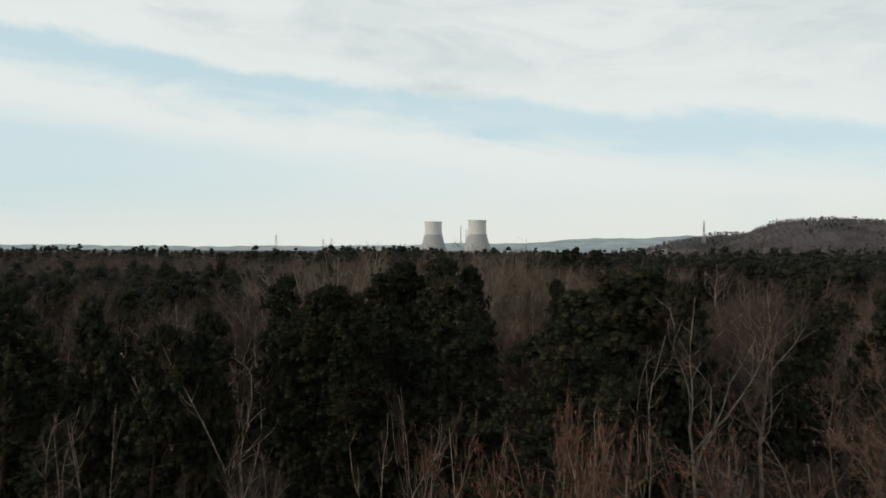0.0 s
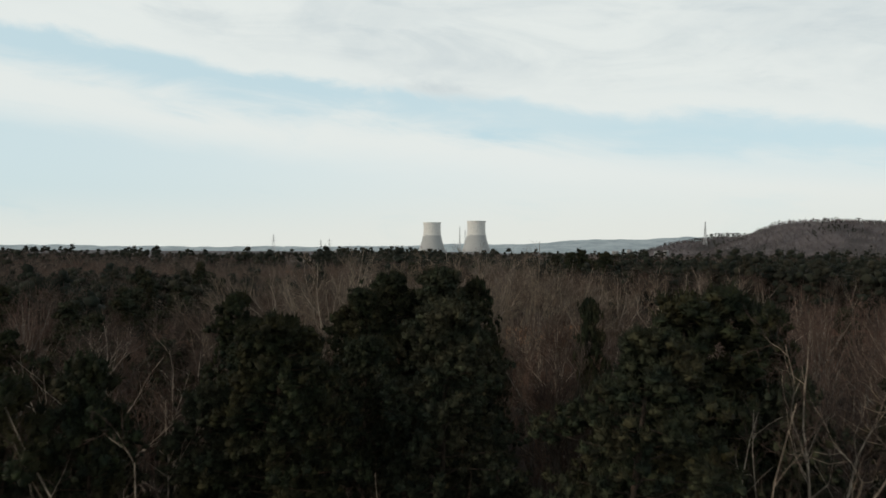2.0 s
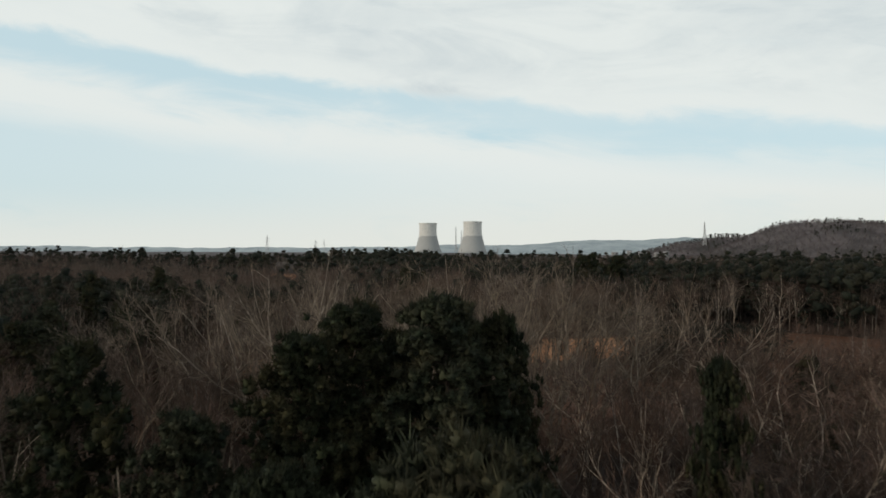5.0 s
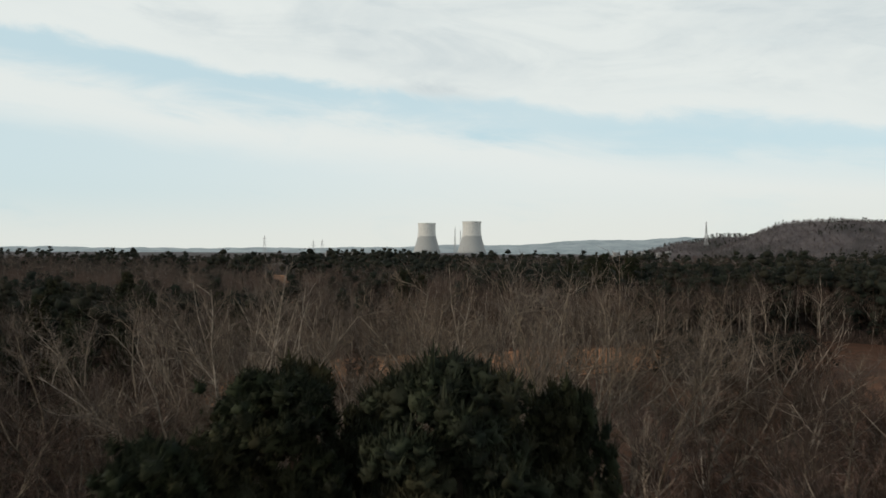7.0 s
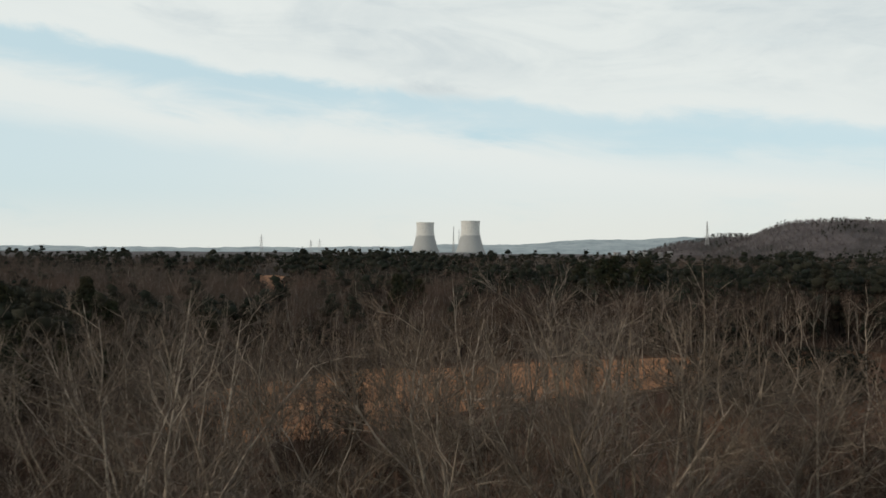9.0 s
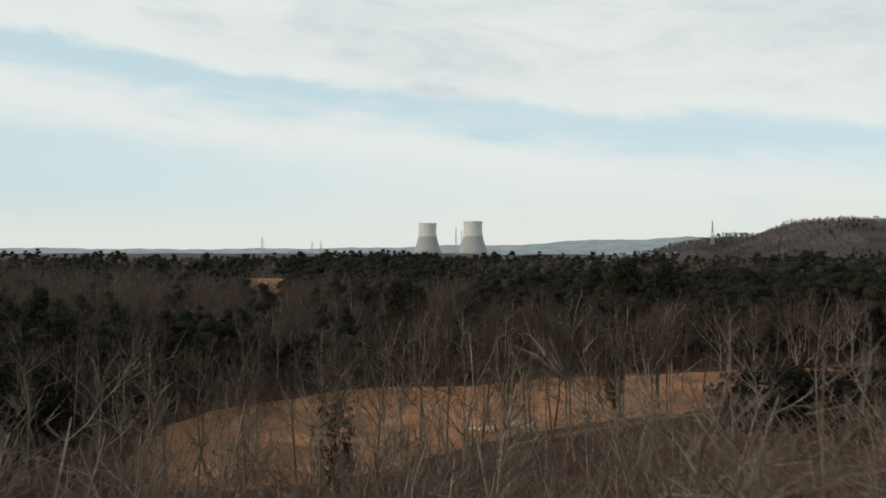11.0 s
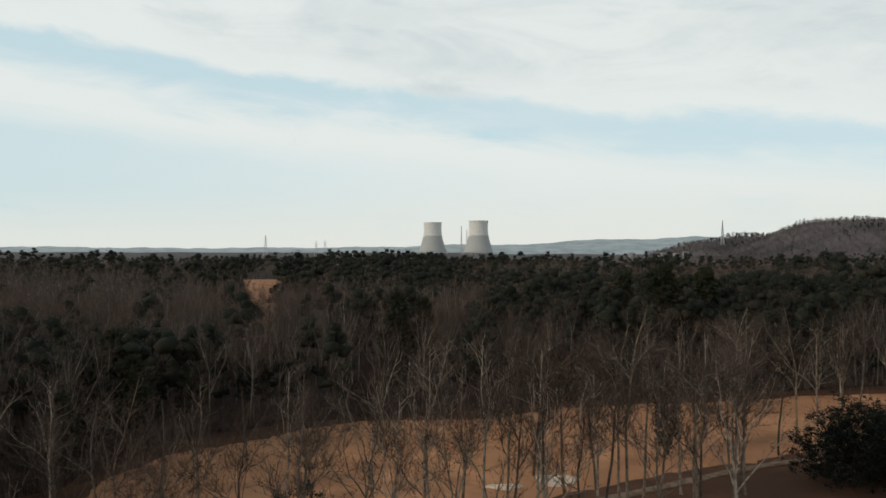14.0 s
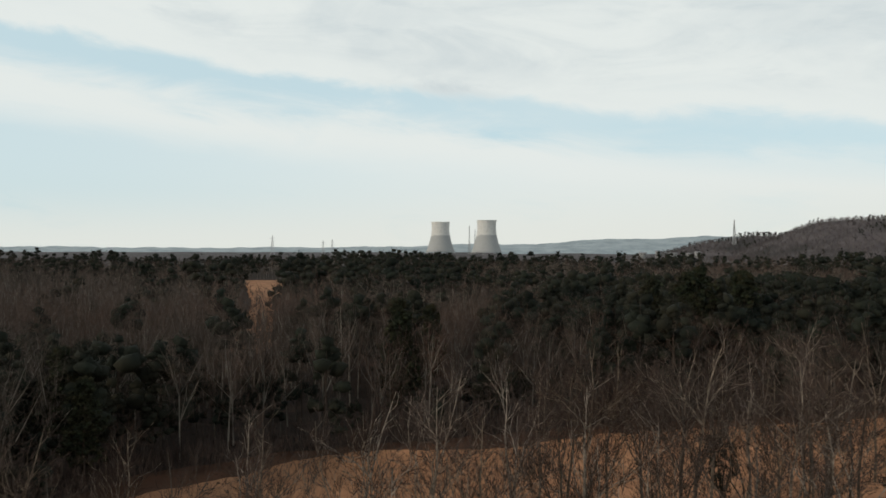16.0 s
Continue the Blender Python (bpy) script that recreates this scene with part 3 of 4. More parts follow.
SPREAD = [model(bare_tree(120 + i, 20, f, l, a, t, b, reach=1.25, lift=0.22, branches=14, twigs=8, stout=1.15, width=0.034), lab, "tree", "bare trees of the woods") for i, (f, l, a, t, b, lab) in enumerate([
    (0.25, 6, 0.75, RED_TWIG, BARK, "broad spreading leafless tree with reddish-brown twigs"),
    (0.30, 5, 0.68, TWIG, PALE_BARK, "spreading leafless tree with whitish crooked limbs"),
    (0.22, 7, 0.62, RED_TWIG, BARK, "many-stemmed leafless tree with a dense brown crown")])]
GROVE = [model(bare_tree(160 + i, 25, f, l, a, PALE_TWIG, PALE_BARK, reach=1.1, branches=12, lift=0.4, width=0.03, twigs=7, stout=0.95), "tall leafless tree with pale tan twigs in a close grove", "tree", "pale grove") for i, (f, l, a) in enumerate([
    (0.35, 6, 0.66), (0.40, 6, 0.72), (0.30, 7, 0.6)])]
RUSSET = [model(bare_tree(140 + i, 17, 0.35, 5, 0.5, RED_TWIG, PALE_BARK, leaves=5), "young beech holding dry russet leaves", "tree", "russet-leaved beeches") for i in range(2)]
SNAG = [model(bare_tree(150 + i, 17, 0.42, 3, 0.62, TWIG, PALE_BARK, reach=1.0, twigs=3, branches=8, stout=0.7), "sparse leafless tree with crooked whitish limbs", "tree", "pale sparse trees") for i in range(2)]
PINES = [model(pine_tree(200 + i, 24, lo, w), "dark green pine with a rounded lumpy crown", "tree", "pines of the woods") for i, (lo, w) in enumerate([(0.22, 0.19), (0.28, 0.165), (0.18, 0.215), (0.25, 0.19)])]
LOW_PINES = [model(pine_tree(220 + i, 24, lo, w, 54, 9, 26, 0.11, 1.3), "dark green pine with a ragged crown", "tree", "pines of the woods") for i, (lo, w) in enumerate([(0.16, 0.19), (0.22, 0.165)])]
BUSH = [model(evergreen_bush(300 + i, h, w), lab, "tree", "evergreens by the fairway") for i, (h, w, lab) in enumerate([
    (7.0, 9.0, "dense dark evergreen thicket beside the fairway"), (14.0, 5.0, "narrow leafy evergreen standing among bare trees")])]
used = set()
trees = []  # x, y, radius kept free


def plant(ob, height_now, x, y, top, turn=None, wide=1.0):
    """Stands a tree at x, y with its top at that height: the model itself first, then copies of it."""
    s = top / TOPS[ob.name]
    wide *= height_now and TOPS[ob.name] / height_now
    turn = random.uniform(0, 360) if turn is None else turn
    m = pose(x, y, float(land(x, y)), 0, 0, turn) @ Matrix.Diagonal((s * wide, s * wide, s, 1))
    if ob.name in used:
        copy_thing(ob, m @ Matrix.Diagonal((*(1 / k for k in ob.scale), 1)))
    else:
        used.add(ob.name)
        ob.matrix_basis = m
    trees.append((x, y))


def path_clear(x, y, top):
    """Keeps tree tops well below the flight line."""
    return top if abs(x) > 9 else min(top, 24.4 + 0.02 * y)


# the pines that stand out
for i, (x, y, top, wide) in enumerate([
        (-17.8, 88, 24.0, 0.85), (1.6, 91.5, 26.2, 1.0), (-2.2, 92.2, 25.7, 1.0), (-5.8, 89.5, 24.2, 0.9), (3.6, 92.6, 25.2, 0.6), (12.7, 84, 23.8, 0.42), (-2.3, 98, 23.8, 0.75), (-10.5, 86, 21.0, 0.9),
        (0.4, 65.6, 24.9, 0.95), (-7.2, 61.5, 24.3, 1.0), (8.5, 57.5, 24.3, 1.1), (15.8, 70, 25.4, 1.15), (20.2, 72.5, 25.6, 1.0), (24.5, 77, 24.2, 0.8), (31.3, 69.3, 24.9, 0.8),
        (-27, 62, 23.6, 0.6), (-33, 60, 24.2, 0.9), (-17, 60, 22.7, 0.7), (-20.6, 57, 21.6, 0.8), (-12, 70, 21.5, 0.9), (-12.5, 63, 20.5, 0.9), (38, 66, 24.2, 0.7),
        (1.5, 74, 22.0, 0.8), (15, 70, 21.0, 0.9), (-23, 70, 20.0, 0.9), (-30, 72, 19.0, 0.9), (-40, 66, 22.0, 1.0), (-5, 76, 21.5, 0.8), (22, 66, 20.5, 0.8),
        (2.3, 104.5, 23.6, 0.75), (-11, 116.5, 20.0, 0.6), (-4.0, 102, 20.0, 0.7), (5.5, 103, 19.0, 0.6),
        (-70, 248, 23.5, 0.8), (-89, 251, 21.5, 0.9), (-9.8, 297, 22.6, 0.9), (-5.5, 301, 21.0, 0.8), (52, 335, 26.5, 1.0), (58, 345, 27.2, 1.0), (64, 332, 26.2, 1.0), (70, 346, 26.2, 1.0), (47, 346, 25.2, 1.0),
        # low pines added to darken the western edge of the rough
        (-47, 158, 12.5, 0.9), (-56, 168, 14.5, 0.9), (-43, 172, 9.5, 0.8), (-62, 178, 16.0, 0.9), (-52, 183, 11.0, 0.8), (-38, 160, 9.0, 0.8), (-50, 200, 13.0, 0.8), (-57, 212, 15.0, 0.9)]):
    plant(PINES[i % 4] if abs(x) < 13.5 and y < 130 else LOW_PINES[i % 2], 24, x, y, path_clear(x, y, top), wide=wide)
# bare trees that stand out before and among them
for kind, h, x, y, top, wide in [
        (SNAG[0], 17, -15.2, 56, 20.8, 0.95), (SNAG[1], 17, -24.5, 50, 17.5, 0.8), (SPREAD[1], 20, -34, 44, 22.5, 1.0), (SNAG[1], 17, 14.3, 55.5, 21.8, 0.7), (ROW[3], 20, 20.6, 60.2, 25.0, 0.8),
        (TALL[0], 22, 26, 63, 25.4, 0.85), (SPREAD[0], 20, 23, 43.5, 21.4, 1.0), (SPREAD[2], 20, 30, 47, 21.4, 1.0), (SPREAD[0], 20, 28, 40, 21.0, 0.9), (SPREAD[0], 20, 35, 54, 21.5, 0.9), (TALL[4], 22, 37, 61, 24.5, 0.9),
        (SNAG[0], 17, -3.9, 51, 16.2, 0.7), (SNAG[1], 17, -0.3, 52.5, 17.6, 0.7), (SNAG[0], 17, -2.2, 55, 17.4, 0.6), (SNAG[1], 17, -20.5, 47, 18.0, 0.5),
        (RUSSET[0], 17, 2.4, 25.0, 22.1, 0.42), (RUSSET[1], 17, 4.5, 24.4, 22.6, 0.45), (RUSSET[0], 17, 6.9, 25.4, 22.4, 0.45), (RUSSET[1], 17, 9.4, 26.5, 21.6, 0.45), (RUSSET[1], 17, 5.8, 30.0, 21.4, 0.45),
        (TALL[2], 22, -10.6, 46, 16.0, 0.5), (TALL[2], 22, -7.8, 40, 17.4, 0.4), (TALL[3], 22, -13.6, 44, 15.0, 0.5), (TALL[3], 22, -28, 44, 15.0, 0.8), (SPREAD[2], 20, 17, 40, 15.0, 0.8),
        (TALL[0], 22, -33, 97.5, 21.0, 1.0), (TALL[4], 22, -27, 101, 20.0, 1.0), (SPREAD[1], 20, 13.6, 102, 22.2, 0.9), (SPREAD[1], 20, 21, 99, 21.5, 1.0), (SPREAD[0], 20, 26, 104, 21.0, 1.0),
        (TALL[1], 22, 8.6, 74, 22.4, 0.7), (TALL[3], 22, 10.4, 77, 22.0, 0.7), (SPREAD[2], 20, 8.0, 82, 21.0, 0.6), (TALL[0], 22, 11.5, 90, 22.0, 0.8),
        (SNAG[1], 17, -11.5, 76, 21.0, 0.7), (SPREAD[1], 20, -22, 84, 21.5, 0.9), (SPREAD[1], 20, -30, 86, 21.0, 0.9),
        (SPREAD[1], 20, 41, 147, 20.5, 1.0), (SPREAD[1], 20, 46, 174.5, 23.8, 1.0), (SPREAD[1], 20, 37, 174, 19.0, 0.9), (GROVE[0], 25, -15.2, 132, 25.2, 1.0), (SPREAD[1], 20, 33, 116, 21.8, 1.0),
        (SNAG[0], 17, -24, 112, 20.5, 0.9), (TALL[2], 22, -9, 138, 20.0, 1.0)]:
    plant(kind, h, x, y, top, wide=wide)
# the pale grove
for i, (x, y, top) in enumerate([(4.7, 130, 25.2), (-1, 127, 25.8), (9.5, 128, 25.6), (-7, 131, 25.0), (13, 133, 24.5), (-12, 128, 24.6), (0.5, 136, 24.8), (-17.5, 131, 24.4),
                                 (7, 137, 24.6), (-22, 127, 23.6), (17, 139, 23.0), (-14, 137, 23.5), (2, 143, 23.0), (-5, 144, 22.5), (11, 145, 22.0), (-27, 134, 22.5), (22, 134, 22.0),
                                 (-18, 148, 20.5), (-8, 152, 20.0), (3, 152, 20.5), (12, 154, 20.0), (20, 150, 20.5), (28, 152, 19.5), (-25, 146, 21.0), (34, 148, 20.0), (-13, 157, 18.5), (7, 160, 18.5), (17, 160, 18.0)]):
    plant(GROVE[i % 3], 25, x, y, top * (1.08 if abs(x) < 5 else 1.13))
# the row before the fairway
for k, x, y, top in [
        (0, 13.6, 227.5, 22.4), (0, 19, 224.5, 22.6), (1, 16, 219.7, 22.4), (0, 19.0, 218.9, 24.3), (4, 24.4, 214.3, 20.8), (4, 49, 254.5, 21.4), (2, -2.4, 209.6, 23.1),
        (2, -4.6, 199.6, 20.3), (1, -10.5, 196.2, 20.2), (4, -17, 204, 19.0), (1, 11.6, 243.9, 21.6), (2, 1, 206, 21.5), (1, 5.5, 212, 21.0), (2, 8.5, 216, 21.8),
        (3, -8, 205, 20.0), (4, -22, 200, 18.5), (4, -26.2, 195.3, 18.6), (3, 22, 222, 21.0), (2, 27.5, 226, 20.5), (4, 31, 222, 20.0), (2, 34, 232, 21.0),
        (0, 57.4, 227, 23.2), (4, 51.4, 274.5, 20.0), (1, 38, 244, 20.5), (2, 42, 251, 21.0), (3, 55, 262, 21.5), (2, 60, 258, 20.0), (1, 67, 266, 22.0), (4, -33, 205, 18.0), (2, -38, 214, 19.0),
        (3, -46, 216, 18.5), (0, -52, 208, 19.5), (4, 12, 208, 18.5), (3, 3, 199, 19.0), (2, 72, 252, 21.0), (0, 79, 262, 22.0),
        (2, -13, 208, 20.5), (0, -6, 213, 21.0), (2, 3.5, 217, 22.0), (0, 10.5, 222, 22.8), (2, 14.5, 214, 20.0), (1, 17.5, 230, 22.0), (2, 23, 231, 22.4), (0, 26, 219, 22.0), (2, 29, 236, 21.5),
        (0, 33, 226, 21.5), (2, 37, 236, 20.5), (0, 46, 262, 21.5), (2, 52, 248, 20.5), (0, -30, 212, 18.5), (2, -24, 214, 19.0), (0, -20, 193, 17.5), (2, -35, 196, 18.0), (1, -41, 203, 18.0),
        (2, 6.5, 226, 21.0), (0, -1, 221, 21.0), (2, -16, 215, 19.5), (3, 0, 203, 20.0), (3, 9, 204, 20.0), (4, 19, 208, 19.5), (3, 28, 213, 19.5), (0, 86, 246, 22), (2, 57, 252, 21), (3, 64, 247, 20)]:
    plant(ROW[k], 22, x, y, top * 1.08, wide=0.95)
plant(BUSH[1], 14, -11.8, 200.5, 14.0)
plant(BUSH[1], 14, 32.5, 255, 11.0)
for x, y, top in [(50.5, 240, 8.6), (56, 242, 10.6), (62, 240, 10.8), (68, 244, 10.2), (74, 241, 11.0), (81, 246, 10.0), (60, 248, 10.4), (66, 235, 8.0), (73, 233, 8.5)]:
    plant(BUSH[0], 7, x, y, top, wide=1.15)
for x, y, top in [(-55, 190, 17), (-63, 205, 18.5), (-50, 173, 14), (-69, 190, 19), (-58, 224, 18), (-72, 216, 20), (-48, 236, 13), (-62, 240, 19), (-47, 256, 15), (-54, 262, 18)]:
    plant(LOW_PINES[int(top) % 2], 24, x, y, top)

ROUGH_LINE = [(p.x, p.y) for p in curve_through(ROUGH_EDGE, 4, True)]
rng = np.random.default_rng(11)


def free(x, y, gap):
    return all((x - a) ** 2 + (y - b) ** 2 > gap * gap for a, b in trees)


# the rest of the near woods
EXTRA = []  # trees too far aside to tell apart
for gy in np.arange(26, 162, 7.0):
    half = 0.6 * gy + 22
    for gx in np.arange(-half, half, 7.0):
        x, y = gx + rng.uniform(-2.8, 2.8), gy + rng.uniform(-2.8, 2.8)
        if not free(x, y, 3.8) or inside(x, y, ROUGH_LINE):
            continue
        patch = noise.noise((x * 0.03, y * 0.03, 3.1))
        if y < 48:
            if rng.uniform() < 0.8:
                continue
            top = rng.uniform(8, 11)
        elif y < 62:
            top = rng.uniform(11, 15)
        elif y < 84:
            top = rng.uniform(12, 17)
        else:
            top = rng.uniform(15.5, 21.0)
        dark_side = y < 84 and x < 14
        # in the west, pines are added to darken the bare woods
        if rng.uniform() < ((0.85 if x < -8 else 0.66) if dark_side else 0.5 if patch > 0.24 and y < 112 and x < 0 else 0.4 if x < -0.22 * y else 0.03):
            plant(LOW_PINES[rng.integers(2)], 24, x, y, path_clear(x, y, top))
        elif dark_side:
            if rng.uniform() < 0.12:
                plant(SNAG[rng.integers(2)], 17, x, y, top)
        elif y > 92 and abs(x) > 0.36 * (y - 40) + 16:
            EXTRA.append((x, y, 0.0, top / 20, rng.integers(4)))
        elif rng.uniform() < 0.36:
            plant(SPREAD[rng.integers(3)], 20, x, y, top)
        else:
            plant(TALL[rng.integers(5)], 22, x, y, top)


# saplings and brush along the fairway
for i in range(30):
    x, y = rng.uniform(-48, 82), rng.uniform(146, 188)
    top = min(rng.uniform(8, 17), 28 - 0.32 * (y - 130)) if x > 0 else rng.uniform(7, 13)
    plant(SPREAD[rng.integers(3)] if rng.uniform() < 0.6 else TALL[rng.integers(5)], 20, x, y, max(6.0, top))

# ---------------------------------------------------------------- far woods, as wholes
def rough_bare(seed, twigs, limbs, width, height=20.0):
    """A plain small model of a bare tree, for woods seen from far off: its fine crown and its limbs."""
    rng = np.random.default_rng(seed)
    fine, wood = Geo(), Geo()
    trunk, _ = limb(rng, (0, 0, -1), (rng.normal() * 0.05, rng.normal() * 0.05, 1), height * 0.6, 0.12, 0.3, 3)
    wood.tube(trunk[[0, 3]], [0.22, 0.12], 3)
    ends = []
    for i in range(limbs):
        turn = i * 2.4 + rng.uniform(-0.4, 0.4)
        at = trunk[rng.integers(2, 4)]
        out = rng.uniform(0.15, 0.85)
        pts, _ = limb(rng, at, (math.cos(turn) * out, math.sin(turn) * out, 1), (height - at[2]) * rng.uniform(0.75, 1.0), 0.25, 0.3, 3)
        wood.blades(pts[:1], pts[2:3], [0.2], rng)
        wood.blades(pts[1:2], pts[3:4], [0.13], rng)
        ends.append(pts)
    pick = rng.integers(0, limbs, twigs)
    base = np.array([ends[p][1] + (ends[p][3] - ends[p][1]) * rng.uniform(0, 1) for p in pick]) + rng.normal(size=(twigs, 3)) * 0.6
    way = rng.normal(size=(twigs, 3)) * 0.55 + [0, 0, 0.7]
    base[:, 2] -= rng.uniform(0, 1, twigs) ** 3 * height * 0.55
    tip = base + way * rng.uniform(0.07, 0.14, (twigs, 1)) * height
    fine.blades(base, tip, rng.uniform(0.6, 1.3, twigs) * width, rng)
    return fine.arrays(), wood.arrays()


def rough_pine(seed, tufts, needle, width, height=22.0, lump=1.0, wide=0.2, squash=0.8):
    rng = np.random.default_rng(seed)
    g, wood = Geo(), Geo()
    wood.tube([(0, 0, -1), (0.1, 0, height * 0.5), (0, 0.1, height * 0.95)], [0.26, 0.18, 0.05], 3)
    u = rng.uniform(0, 1, tufts)
    turn = rng.uniform(0, 6.28, tufts)
    size = height * wide * np.sin(np.pi * np.minimum(1, 0.3 + 0.7 * u)) ** 0.7 * rng.uniform(0.5, 1.05, tufts)
    c = np.stack([np.cos(turn) * size, np.sin(turn) * size, height * (0.32 + 0.64 * u) + rng.normal(size=tufts) * 0.4], -1)
    r = rng.uniform(0.45, 1.25, tufts) * lump
    lumps(g, c, r * 0.85, rng, squash, 0.45)
    c = np.repeat(c, needle, 0)
    way = rng.normal(size=c.shape) + [0, 0, 0.35]
    way /= np.linalg.norm(way, axis=1)[:, None]
    r = np.repeat(r, needle)[:, None]
    flat = np.array([1, 1, squash + 0.15])
    root = c + way * r * flat * rng.uniform(0.5, 0.95, (len(c), 1))
    g.blades(root, root + (way + rng.normal(size=c.shape) * 0.5) * r * flat * 0.42, np.full(len(c), width), rng)
    return g.arrays(), wood.arrays()


def hill_bare(seed, twigs, height):
    """A bare crown for the hill, seen from more than a kilometre away."""
    rng = np.random.default_rng(seed)
    fine, wood = Geo(), Geo()
    base = rng.normal(size=(twigs, 3)) * [2.2, 2.2, 0] + [0, 0, 1] * rng.uniform(-0.5, height * 0.6, (twigs, 1))
    way = rng.normal(size=(twigs, 3)) * 0.45 + [0, 0, 0.8]
    fine.blades(base, base + way * height * rng.uniform(0.25, 0.45, (twigs, 1)), np.full(twigs, 0.8), rng)
    wood.tube([(0, 0, -1), (0, 0, height * 0.8)], [0.3, 0.1], 3)
    return fine.arrays(), wood.arrays()


def gather(models, spots, geos):
    """Sets the models down at the spots (x, y, z, height factor, which), as joined meshes."""
    for which in range(len(models)):
        s = spots[spots[:, 4].astype(int) == which]
        if not len(s):
            continue
        a = np.random.default_rng(which).uniform(0, 6.28, len(s))
        for (v, f), geo in zip(models[which], geos):
            c, si = np.cos(a)[:, None], np.sin(a)[:, None]
            x = (v[None, :, 0] * c - v[None, :, 1] * si) * s[:, 3:4] + s[:, 0:1]
            y = (v[None, :, 0] * si + v[None, :, 1] * c) * s[:, 3:4] + s[:, 1:2]
            z = v[None, :, 2] * s[:, 3:4] + s[:, 2:3]
            geo.add(np.stack([x, y, z], -1).reshape(-1, 3), (f[None] + np.arange(len(s))[:, None, None] * len(v)).reshape(-1, 3))


def undergrowth():
    """Brush and saplings on the forest floor, thick along the edges of the open grass."""
    rng = np.random.default_rng(31)
    g = Geo()
    n = 3600
    y = rng.uniform(100, 430, n)
    x = rng.uniform(-1, 1, n) * (0.6 * y + 20)
    keep = np.array([not inside(a, b, ROUGH_LINE) for a, b in zip(x, y)])
    edge = np.array([(p.x, p.y) for p in curve_through(ROUGH_EDGE, 24, True)])
    edge = np.repeat(edge, 3, 0) + rng.normal(size=(len(edge) * 3, 2)) * 2.5
    x, y = np.concatenate([x[keep], edge[:, 0]]), np.concatenate([y[keep], edge[:, 1]])
    k = 16
    c = np.repeat(np.stack([x, y, np.zeros(len(x))], -1), k, 0) + rng.normal(size=(len(x) * k, 3)) * [0.9, 0.9, 0]
    size = np.repeat(rng.uniform(1.5, 6.0, len(x)), k)[:, None]
    way = rng.normal(size=c.shape) * 0.3 + [0, 0, 1]
    c[:, 2:] += size * rng.uniform(0, 0.5, (len(c), 1))
    g.blades(c, c + way * size * rng.uniform(0.3, 0.6, (len(c), 1)), np.full(len(c), 0.11), rng)
    ob = part("undergrowth", g, TWIG)
    tagged(ob, "brown leafless brush on the forest floor", "brush", kind="stuff")


undergrowth()


def in_clearing(x, y):
    return 375 < y < 856 and abs(x - (-88 - 0.22 * (y - 520))) < 5 + 0.036 * (y - 380)


